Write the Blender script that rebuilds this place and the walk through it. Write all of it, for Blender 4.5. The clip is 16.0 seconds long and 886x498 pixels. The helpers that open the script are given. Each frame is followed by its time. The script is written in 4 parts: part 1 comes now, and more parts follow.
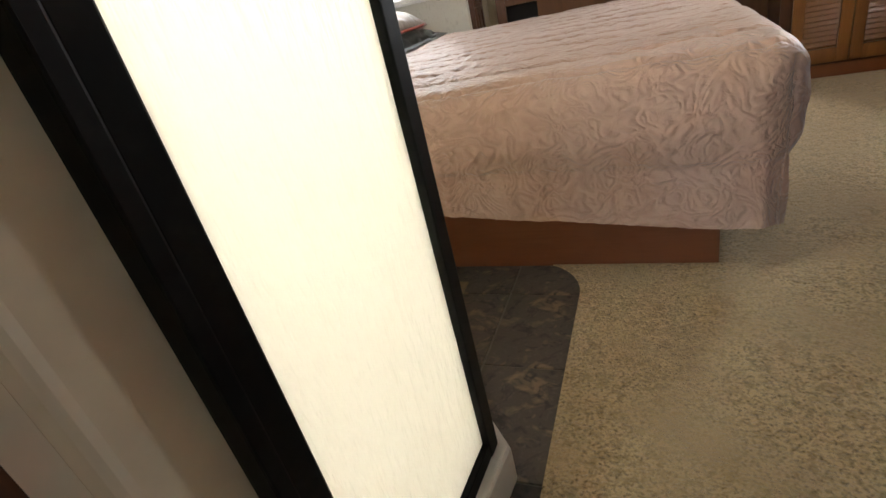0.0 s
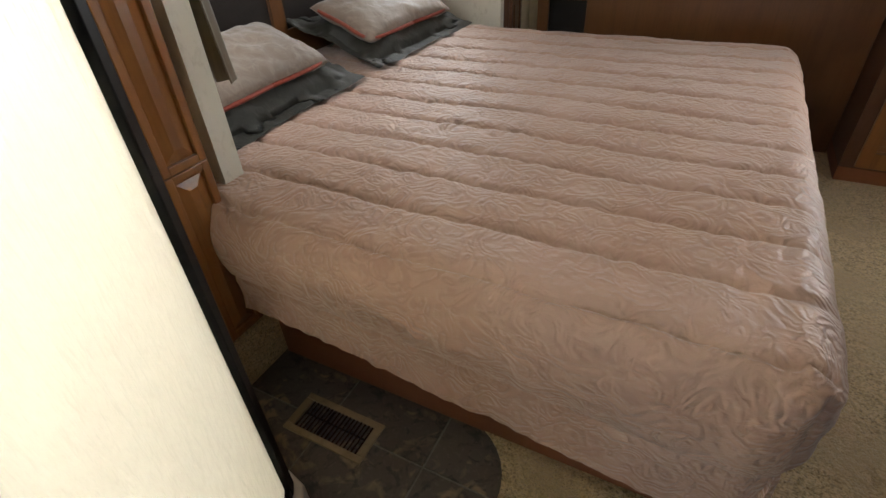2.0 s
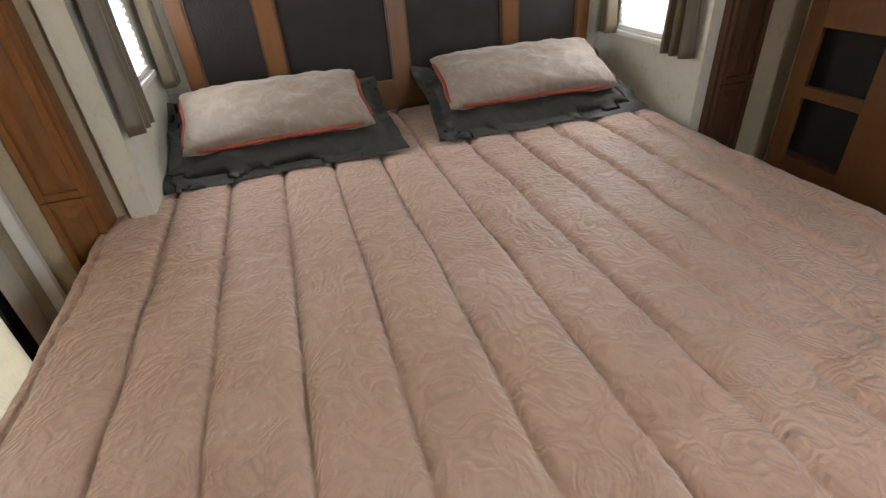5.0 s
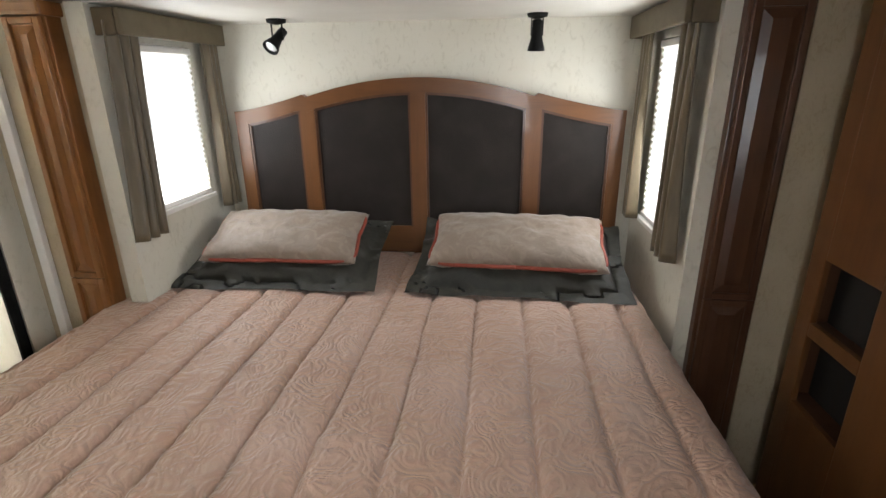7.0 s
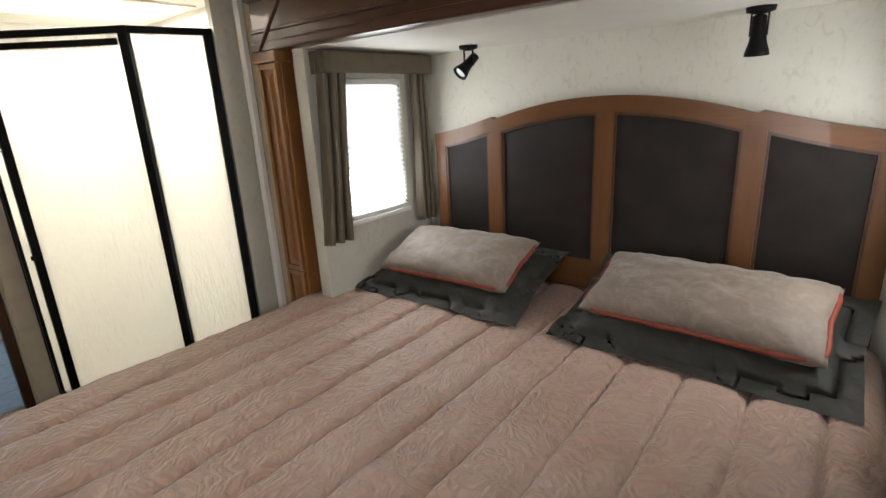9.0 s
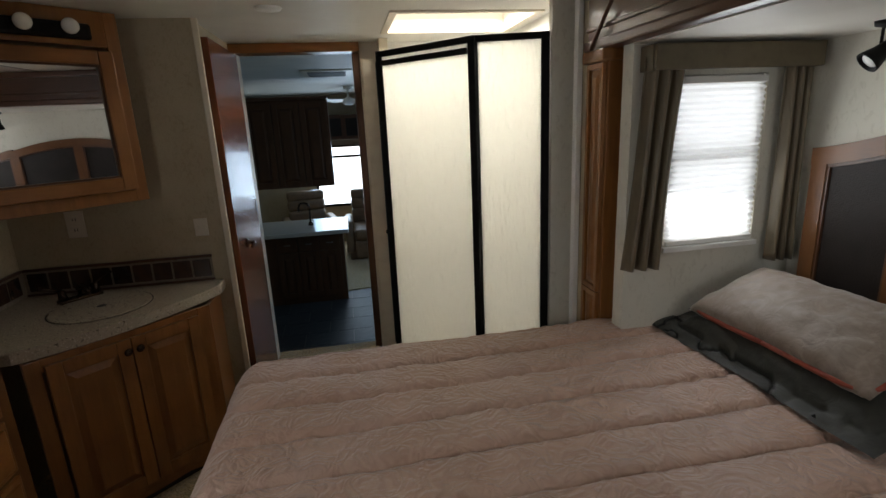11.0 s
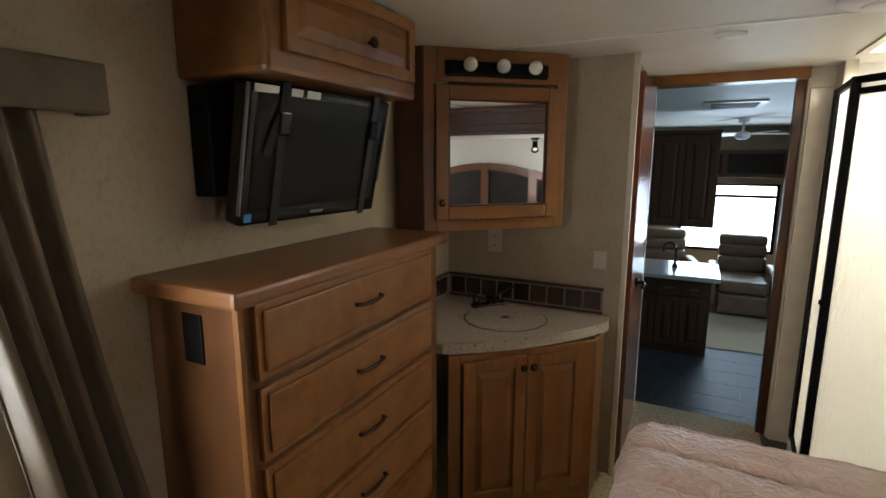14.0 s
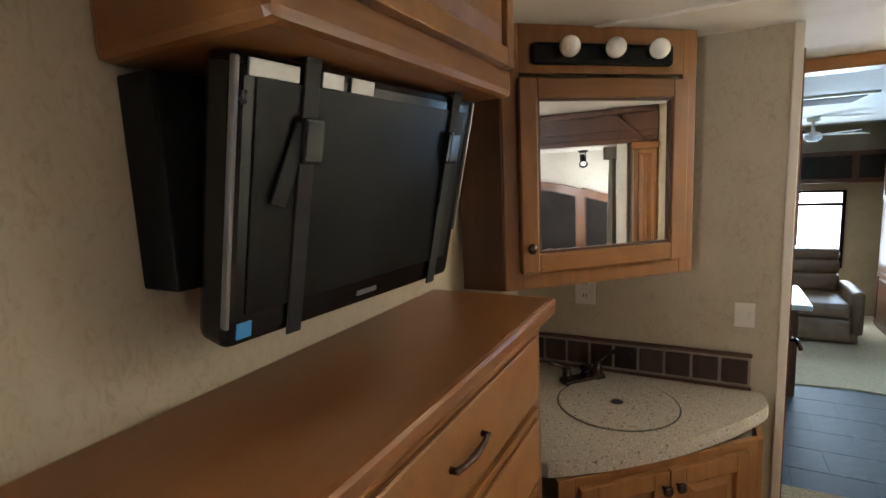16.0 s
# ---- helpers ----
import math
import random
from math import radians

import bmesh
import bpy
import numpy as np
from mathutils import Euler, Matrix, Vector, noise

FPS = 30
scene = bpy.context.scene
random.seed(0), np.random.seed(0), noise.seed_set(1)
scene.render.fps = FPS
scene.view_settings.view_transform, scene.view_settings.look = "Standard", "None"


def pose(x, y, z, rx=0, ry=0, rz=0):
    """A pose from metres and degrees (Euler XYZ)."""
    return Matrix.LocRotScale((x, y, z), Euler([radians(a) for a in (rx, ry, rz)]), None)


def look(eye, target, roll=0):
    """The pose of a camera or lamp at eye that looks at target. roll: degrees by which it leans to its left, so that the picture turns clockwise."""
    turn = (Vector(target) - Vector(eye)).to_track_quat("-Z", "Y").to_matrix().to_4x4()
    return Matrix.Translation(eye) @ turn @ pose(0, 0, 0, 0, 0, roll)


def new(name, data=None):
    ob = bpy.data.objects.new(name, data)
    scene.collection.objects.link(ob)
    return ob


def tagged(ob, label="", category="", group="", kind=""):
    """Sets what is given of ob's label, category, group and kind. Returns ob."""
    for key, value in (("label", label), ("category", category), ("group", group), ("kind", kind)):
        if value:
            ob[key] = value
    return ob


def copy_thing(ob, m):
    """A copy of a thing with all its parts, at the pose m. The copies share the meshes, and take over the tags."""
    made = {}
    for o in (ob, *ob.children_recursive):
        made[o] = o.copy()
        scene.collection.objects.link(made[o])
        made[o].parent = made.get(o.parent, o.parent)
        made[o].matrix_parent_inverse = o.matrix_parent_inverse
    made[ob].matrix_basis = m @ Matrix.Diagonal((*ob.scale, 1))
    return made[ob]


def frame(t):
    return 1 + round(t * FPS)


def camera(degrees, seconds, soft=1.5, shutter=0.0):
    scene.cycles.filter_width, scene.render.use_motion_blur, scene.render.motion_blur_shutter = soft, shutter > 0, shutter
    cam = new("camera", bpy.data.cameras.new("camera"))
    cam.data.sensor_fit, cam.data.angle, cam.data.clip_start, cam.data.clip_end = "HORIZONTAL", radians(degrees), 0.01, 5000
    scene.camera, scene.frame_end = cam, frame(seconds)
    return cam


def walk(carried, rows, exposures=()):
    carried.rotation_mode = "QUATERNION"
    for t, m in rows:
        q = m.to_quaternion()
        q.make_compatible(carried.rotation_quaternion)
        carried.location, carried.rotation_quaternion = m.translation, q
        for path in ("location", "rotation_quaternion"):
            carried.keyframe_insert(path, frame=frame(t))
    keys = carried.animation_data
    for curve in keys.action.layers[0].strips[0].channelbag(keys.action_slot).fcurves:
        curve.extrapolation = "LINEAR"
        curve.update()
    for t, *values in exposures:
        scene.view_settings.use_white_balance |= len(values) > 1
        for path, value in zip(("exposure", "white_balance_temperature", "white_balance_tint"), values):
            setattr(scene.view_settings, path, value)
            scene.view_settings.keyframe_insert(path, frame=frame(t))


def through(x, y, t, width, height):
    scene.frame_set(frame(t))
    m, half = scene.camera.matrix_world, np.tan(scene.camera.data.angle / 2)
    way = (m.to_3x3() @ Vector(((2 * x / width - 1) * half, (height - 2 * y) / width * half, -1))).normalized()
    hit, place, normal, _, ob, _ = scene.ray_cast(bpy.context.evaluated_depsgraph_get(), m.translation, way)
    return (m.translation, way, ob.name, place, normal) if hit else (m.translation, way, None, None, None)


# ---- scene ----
cam = camera(83.2, 16.0)
PATH = [
    (0, (0.310, -0.029, 0.923), (-0.475, 1.579, 0.031), -13.8),
    (0.5, (0.326, 0.156, 1.085), (-0.463, 1.676, 0.052), -11.3),
    (1, (0.333, 0.335, 1.220), (-0.433, 1.795, 0.088), -9.2),
    (1.5, (0.334, 0.510, 1.293), (-0.409, 1.947, 0.117), -5.6),
    (2, (0.328, 0.678, 1.338), (-0.466, 2.082, 0.155), -3.6),
    (2.5, (0.318, 0.876, 1.360), (-0.609, 2.158, 0.138), -4.2),
    (3, (0.377, 1.083, 1.342), (-0.739, 2.192, 0.109), -7.5),
    (3.2, (0.392, 1.135, 1.369), (-0.734, 2.207, 0.111), -8.0),
    (3.7, (0.600, 1.270, 1.375), (-0.790, 2.270, 0.160), -7.2),
    (4.5, (0.790, 1.750, 1.375), (-0.850, 2.440, 0.240), -5.4),
    (5.3, (0.772, 2.253, 1.391), (-0.885, 2.570, 0.317), -3.7),
    (5.5, (0.782, 2.351, 1.423), (-0.903, 2.615, 0.379), -2.7),
    (6, (0.850, 2.555, 1.462), (-0.933, 2.686, 0.566), -1.7),
    (6.5, (0.863, 2.756, 1.473), (-0.994, 2.721, 0.731), -0.6),
    (7, (0.839, 2.951, 1.508), (-1.041, 2.743, 0.859), -0.6),
    (7.5, (0.813, 3.152, 1.532), (-1.064, 2.738, 0.982), -0.7),
    (8, (0.748, 3.327, 1.523), (-1.067, 2.679, 0.990), -0.7),
    (8.2, (0.706, 3.350, 1.525), (-1.069, 2.610, 0.977), -1.1),
    (10.3, (0.210, 3.362, 1.510), (-0.510, 1.570, 0.989), -3.4),
    (10.5, (0.177, 3.343, 1.524), (-0.434, 1.511, 1.003), -3.1),
    (11, (0.190, 3.302, 1.524), (-0.156, 1.396, 1.025), -2.6),
    (11.5, (0.186, 3.274, 1.535), (0.121, 1.331, 1.063), -1.7),
    (12, (0.202, 3.248, 1.549), (0.409, 1.310, 1.100), -0.7),
    (12.5, (0.248, 3.251, 1.564), (0.729, 1.358, 1.134), 0.1),
    (13, (0.317, 3.237, 1.565), (1.054, 1.430, 1.129), 0.6),
    (13.5, (0.402, 3.209, 1.556), (1.289, 1.468, 1.129), 0.5),
    (14, (0.515, 3.190, 1.552), (1.404, 1.434, 1.197), -0.0),
    (14.5, (0.726, 3.130, 1.554), (1.491, 1.310, 1.238), -0.2),
    (15, (0.871, 3.026, 1.567), (1.589, 1.184, 1.262), -0.8),
    (15.5, (0.962, 2.860, 1.583), (1.809, 1.070, 1.300), -1.3),
    (16, (1.016, 2.705, 1.588), (1.948, 0.959, 1.302), -2.6),
]
walk(cam, [(t, look(eye, target, roll)) for t, eye, target, roll in PATH],
     exposures=[(0, 0.7), (0.6, 0.5), (1.2, 0.15), (2, 0.2), (3.2, 0.35), (5.3, 0.35), (6, 0.3), (7, 0.35), (8.2, 0.45), (10.3, -0.95), (11, -0.95), (12.5, -0.8), (13.2, -0.45), (14, 0.0), (14.5, 0.25), (15.2, 0.5), (16, 0.95)])

# ---- light ----
world = bpy.data.worlds.new("sky")
scene.world = world
world.use_nodes = True
wn = world.node_tree
sky = wn.nodes.new("ShaderNodeTexSky")
sky.sky_type, sky.sun_disc = "NISHITA", False
sky.sun_elevation, sky.sun_rotation = radians(65), radians(0)
wn.links.new(sky.outputs[0], wn.nodes["Background"].inputs[0])
wn.nodes["Background"].inputs[1].default_value = 0.12


def lamp(name, x, y, z, target, sx, sy, power, color):
    d = bpy.data.lights.new(name, "AREA")
    d.shape, d.size, d.size_y, d.energy, d.color = "RECTANGLE", sx, sy, power, color
    ob = new(name, d)
    ob.matrix_world = look((x, y, z), target)
    return ob


sun = new("sun", bpy.data.lights.new("sun", "SUN"))
sun.data.energy, sun.data.angle, sun.data.color = 5.0, radians(0.5), (1, 0.95, 0.88)
sun.matrix_world = look((0, 0, 0), (0.0, -0.46, -1.0))
COOL = (0.93, 0.97, 1.0)
lamp("daylight_slide_south", -1.2, 1.605, 1.32, (-1.15, 3, 1.0), 0.36, 0.62, 4.6, COOL)
lamp("daylight_slide_north", -1.2, 3.565, 1.32, (-1.15, 2, 1.0), 0.36, 0.62, 4.8, COOL)
lamp("daylight_side", 1.665, 3.05, 1.28, (0.2, 2.2, 0.9), 0.46, 0.7, 12.5, COOL).data.spread = radians(125)
lamp("skylight_glow", -0.42, 0.64, 2.06, (-0.42, 0.64, 0), 0.55, 0.42, 25.0, (1.0, 0.97, 0.88))
lamp("daylight_living", 0.05, -5.02, 0.75, (0.0, 0, 0.3), 1.5, 0.9, 36.0, (0.50, 0.74, 1.0))
# added blue fill lamp; the living area's west wall has no window
lamp("living_side_fill", -1.30, -1.9, 0.9, (1.5, -2.0, 0.4), 1.4, 0.8, 26.0, (0.42, 0.68, 1.0))

# ---- materials ----


def material(name, color, rough=0.5, metal=0.0, spots=(), bump=(), coat=0.0, spec=0.5, trans=0.0, sheen=0.0):
    """spots: (scale, stretch xyz, second colour, low, high, kind); bump: (scale, stretch, strength, kind)."""
    m = bpy.data.materials.new(name)
    m.use_nodes = True
    nt = m.node_tree
    b = nt.nodes["Principled BSDF"]
    b.inputs["Base Color"].default_value = (*color, 1)
    b.inputs["Roughness"].default_value = rough
    b.inputs["Metallic"].default_value = metal
    b.inputs["Coat Weight"].default_value = coat
    b.inputs["Specular IOR Level"].default_value = spec
    b.inputs["Transmission Weight"].default_value = trans
    b.inputs["Sheen Weight"].default_value = sheen
    tc = nt.nodes.new("ShaderNodeTexCoord")

    def tex(scale, stretch, kind):
        mp = nt.nodes.new("ShaderNodeMapping")
        mp.inputs["Scale"].default_value = stretch
        nt.links.new(tc.outputs["Object"], mp.inputs["Vector"])
        if kind == "voronoi":
            t = nt.nodes.new("ShaderNodeTexVoronoi")
            t.inputs["Scale"].default_value = scale
            out = t.outputs["Distance"]
        elif kind == "scroll":
            # leafy scrolls: contour lines of a twisted noise
            t = nt.nodes.new("ShaderNodeTexNoise")
            t.inputs["Scale"].default_value, t.inputs["Detail"].default_value, t.inputs["Distortion"].default_value = scale, 1.2, 2.4
            mul, sn = nt.nodes.new("ShaderNodeMath"), nt.nodes.new("ShaderNodeMath")
            mul.operation, sn.operation = "MULTIPLY", "SINE"
            mul.inputs[1].default_value = 24.0
            nt.links.new(t.outputs["Fac"], mul.inputs[0])
            nt.links.new(mul.outputs[0], sn.inputs[0])
            out = sn.outputs[0]
        elif kind == "wave":
            t = nt.nodes.new("ShaderNodeTexWave")
            t.inputs["Scale"].default_value = scale
            t.inputs["Distortion"].default_value = 9.0
            t.inputs["Detail"].default_value = 2.0
            t.inputs["Detail Scale"].default_value = 0.8
            out = t.outputs["Fac"]
        else:
            t = nt.nodes.new("ShaderNodeTexNoise")
            t.inputs["Scale"].default_value = scale
            t.inputs["Detail"].default_value = 5.0
            t.inputs["Distortion"].default_value = 1.6 if kind == "swirl" else 0.2
            out = t.outputs["Fac"]
        nt.links.new(mp.outputs[0], t.inputs["Vector"])
        return out

    last = None
    for scale, stretch, second, low, high, kind in spots:
        ramp = nt.nodes.new("ShaderNodeMapRange")
        ramp.inputs["From Min"].default_value, ramp.inputs["From Max"].default_value = low, high
        nt.links.new(tex(scale, stretch, kind), ramp.inputs["Value"])
        mix = nt.nodes.new("ShaderNodeMix")
        mix.data_type = "RGBA"
        mix.inputs["A"].default_value, mix.inputs["B"].default_value = (*color, 1), (*second, 1)
        if last:
            nt.links.new(last, mix.inputs["A"])
        nt.links.new(ramp.outputs[0], mix.inputs["Factor"])
        last = mix.outputs["Result"]
    if last:
        nt.links.new(last, b.inputs["Base Color"])
    normal = None
    for scale, stretch, strength, kind in bump:
        bp = nt.nodes.new("ShaderNodeBump")
        bp.inputs["Strength"].default_value, bp.inputs["Distance"].default_value = strength, 0.01
        nt.links.new(tex(scale, stretch, kind), bp.inputs["Height"])
        if normal:
            nt.links.new(normal, bp.inputs["Normal"])
        normal = bp.outputs[0]
    if normal:
        nt.links.new(normal, b.inputs["Normal"])
    return m


def per_piece(m, amount):
    """Small brightness changes from piece to piece."""
    nt = m.node_tree
    b = nt.nodes["Principled BSDF"]
    link = b.inputs["Base Color"].links[0]
    info = nt.nodes.new("ShaderNodeObjectInfo")
    rng = nt.nodes.new("ShaderNodeMapRange")
    rng.inputs["To Min"].default_value, rng.inputs["To Max"].default_value = 1 - amount, 1 + amount
    nt.links.new(info.outputs["Random"], rng.inputs["Value"])
    hsv = nt.nodes.new("ShaderNodeHueSaturation")
    nt.links.new(rng.outputs[0], hsv.inputs["Value"])
    nt.links.new(link.from_socket, hsv.inputs["Color"])
    nt.links.new(hsv.outputs[0], b.inputs["Base Color"])
    return m


V1 = (1, 1, 1)
GRAIN_Z, GRAIN_Y, GRAIN_X = (9, 9, 0.7), (9, 0.7, 9), (0.7, 9, 9)


def wood(name, base, dark, grain, rough=0.32):
    return material(name, base, rough, spots=[(5, V1, dark, 0.50, 0.95, "noise"), (2.2, grain, dark, 0.45, 1.05, "noise"), (14, grain, dark, 0.5, 1.3, "noise")],
                    bump=[(50, grain, 0.03, "noise")], coat=0.1, spec=0.35)


HONEY, HONEY_D = (0.250, 0.106, 0.031), (0.13, 0.046, 0.013)
M_WOOD_Z = wood("honey maple upright", HONEY, HONEY_D, GRAIN_Z)
M_WOOD_Y = wood("honey maple lengthwise", HONEY, HONEY_D, GRAIN_Y)
M_WOOD_X = wood("honey maple across", HONEY, HONEY_D, GRAIN_X)
M_TOP = wood("stained dresser top", (0.215, 0.088, 0.029), (0.17, 0.062, 0.021), GRAIN_Y, 0.3)
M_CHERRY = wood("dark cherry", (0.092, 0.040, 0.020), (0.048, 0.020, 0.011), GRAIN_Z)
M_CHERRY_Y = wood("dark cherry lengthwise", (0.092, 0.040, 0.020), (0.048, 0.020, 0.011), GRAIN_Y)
M_DOOR = wood("flush cherry door", (0.20, 0.070, 0.032), (0.13, 0.042, 0.018), GRAIN_Z, 0.25)
M_HEAD = wood("headboard cherry", (0.145, 0.060, 0.021), (0.08, 0.031, 0.012), GRAIN_Z)
M_HEAD_Y = wood("headboard cherry lengthwise", (0.145, 0.060, 0.021), (0.08, 0.031, 0.012), GRAIN_Y)
M_BASE = wood("laminate bed base", (0.24, 0.085, 0.035), (0.17, 0.055, 0.022), GRAIN_X, 0.4)
M_WALL = material("tan wallpaper", (0.44, 0.365, 0.245), 0.75, spots=[(62, (1, 1, 0.6), (0.365, 0.295, 0.19), 0.50, 0.70, "swirl"), (6, V1, (0.48, 0.405, 0.285), 0.4, 0.8, "noise")],
                  bump=[(140, V1, 0.06, "noise")])
M_WALL_PALE = material("pale wallpaper", (0.60, 0.57, 0.48), 0.75, spots=[(34, (1, 1, 0.6), (0.49, 0.455, 0.37), 0.54, 0.74, "swirl"), (5, V1, (0.63, 0.60, 0.52), 0.4, 0.8, "noise")],
                       bump=[(140, V1, 0.06, "noise")])
M_CEIL = material("off-white ceiling panel", (0.70, 0.67, 0.60), 0.6, spots=[(5, V1, (0.66, 0.63, 0.56), 0.4, 0.7, "noise")], bump=[(220, V1, 0.05, "noise")])
M_TRIM = material("cream vinyl trim", (0.68, 0.60, 0.47), 0.45, spots=[(12, V1, (0.62, 0.54, 0.42), 0.45, 0.7, "noise")])
M_WHITE = material("white vinyl", (0.78, 0.76, 0.72), 0.4, spots=[(9, V1, (0.70, 0.68, 0.63), 0.5, 0.8, "noise")])
M_CARPET = material("beige cut-pile carpet", (0.66, 0.50, 0.275), 0.95, spots=[(38, V1, (0.34, 0.235, 0.105), 0.44, 0.72, "swirl"), (130, V1, (0.19, 0.125, 0.05), 0.50, 0.70, "noise"), (4, V1, (0.52, 0.39, 0.215), 0.45, 0.7, "noise")],
                    bump=[(190, V1, 1.0, "noise"), (55, V1, 1.0, "noise")], sheen=0.3)
M_TILE = per_piece(material("slate-look vinyl tile", (0.085, 0.072, 0.060), 0.38, spots=[(11, V1, (0.24, 0.175, 0.115), 0.52, 0.66, "swirl"), (19, V1, (0.032, 0.030, 0.030), 0.52, 0.66, "swirl"), (70, V1, (0.13, 0.11, 0.095), 0.55, 0.8, "noise")],
                            bump=[(40, V1, 0.15, "noise")]), 0.25)
M_GROUT = material("grey grout", (0.20, 0.185, 0.165), 0.8, spots=[(60, V1, (0.13, 0.12, 0.11), 0.4, 0.7, "noise")])
M_QUILT = material("dusty rose quilted satin", (0.50, 0.325, 0.240), 0.42, spots=[(9, V1, (0.45, 0.287, 0.210), 0.0, 1.0, "scroll"), (3, V1, (0.56, 0.385, 0.305), 0.45, 0.75, "noise")],
                   bump=[(9, V1, 0.30, "scroll"), (26, V1, 0.50, "swirl"), (120, V1, 0.08, "noise")], sheen=0.3)
M_SHAM = material("olive satin sham", (0.020, 0.019, 0.013), 0.60, spots=[(14, V1, (0.032, 0.030, 0.021), 0.45, 0.7, "swirl")], bump=[(18, V1, 0.35, "swirl")], sheen=0.04)
M_PILLOW = material("champagne brocade", (0.215, 0.160, 0.120), 0.58, spots=[(15, V1, (0.26, 0.20, 0.155), 0.48, 0.62, "swirl")], bump=[(17, V1, 0.4, "swirl"), (9, (1, 0.5, 1), 0.3, "noise")], sheen=0.3)
M_PIPE = material("red piping", (0.30, 0.055, 0.030), 0.6, spots=[(60, V1, (0.22, 0.04, 0.02), 0.4, 0.7, "noise")])
M_LEATHER = material("dark brown padded leatherette", (0.018, 0.013, 0.011), 0.5, spec=0.18, spots=[(7, V1, (0.025, 0.019, 0.016), 0.4, 0.7, "noise")], bump=[(160, V1, 0.12, "voronoi")])
M_CURTAIN = material("olive satin curtain", (0.125, 0.092, 0.048), 0.45, spots=[(14, (3, 3, 0.4), (0.085, 0.062, 0.032), 0.45, 0.7, "noise")], bump=[(300, V1, 0.08, "noise")], sheen=0.3)
M_VALANCE = material("olive padded valance", (0.115, 0.088, 0.048), 0.6, spots=[(20, V1, (0.09, 0.068, 0.036), 0.45, 0.7, "noise")], bump=[(300, V1, 0.1, "noise")])
M_BLACK = material("black satin metal", (0.005, 0.0047, 0.0045), 0.45, spec=0.12, spots=[(30, V1, (0.012, 0.011, 0.010), 0.5, 0.8, "noise")])
M_BRONZE = material("oil-rubbed bronze", (0.075, 0.050, 0.038), 0.26, metal=0.85, spots=[(25, V1, (0.09, 0.05, 0.032), 0.5, 0.75, "noise")])
M_GLOSS = material("black gloss plastic", (0.005, 0.005, 0.0055), 0.15, spec=0.3, spots=[(30, V1, (0.011, 0.011, 0.012), 0.5, 0.8, "noise")])
M_SCREEN = material("dark screen", (0.004, 0.004, 0.0042), 0.3, spec=0.12, spots=[(3, V1, (0.010, 0.0095, 0.009), 0.4, 0.7, "noise")])
M_STRAP = material("black nylon strap", (0.006, 0.006, 0.006), 0.7, bump=[(400, V1, 0.2, "noise")])
M_SILVER = material("silver plastic", (0.22, 0.215, 0.21), 0.3, metal=0.6)
M_BLUE = material("blue sticker", (0.06, 0.30, 0.62), 0.4)
M_COUNTER = material("speckled solid-surface counter", (0.36, 0.305, 0.24), 0.22, spots=[(170, V1, (0.55, 0.48, 0.39), 0.56, 0.68, "noise"), (120, V1, (0.10, 0.08, 0.06), 0.58, 0.70, "noise")], coat=0.2)
M_SPLASH = per_piece(material("brown glazed tile", (0.055, 0.030, 0.020), 0.25, spots=[(14, V1, (0.028, 0.020, 0.017), 0.45, 0.65, "noise")]), 0.6)
M_SPLASH_GROUT = material("taupe grout", (0.27, 0.22, 0.17), 0.8, spots=[(50, V1, (0.2, 0.16, 0.12), 0.4, 0.7, "noise")])
M_MIRROR = material("mirror", (0.9, 0.9, 0.9), 0.01, metal=1.0)
M_BULB = material("unlit frosted bulb", (0.85, 0.84, 0.80), 0.25, coat=0.3)
M_PLATE = material("almond plastic plate", (0.66, 0.60, 0.50), 0.4)
M_REGISTER = material("brown painted register", (0.27, 0.195, 0.115), 0.5, spots=[(30, V1, (0.2, 0.145, 0.085), 0.45, 0.7, "noise")])
# near-black colour that stands in for the shade inside openings and recesses
M_RECESS_SHADE = material("painted recess shade", (0.015, 0.012, 0.010), 0.8)
M_VINYL = per_piece(material("dark vinyl plank tile", (0.022, 0.023, 0.025), 0.5, spots=[(10, V1, (0.045, 0.045, 0.046), 0.5, 0.68, "swirl"), (24, V1, (0.014, 0.014, 0.016), 0.52, 0.7, "swirl")]), 0.2)
M_RECLINER = material("taupe leather", (0.19, 0.115, 0.062), 0.45, spots=[(10, V1, (0.14, 0.085, 0.046), 0.45, 0.7, "noise")], bump=[(60, V1, 0.15, "voronoi")])


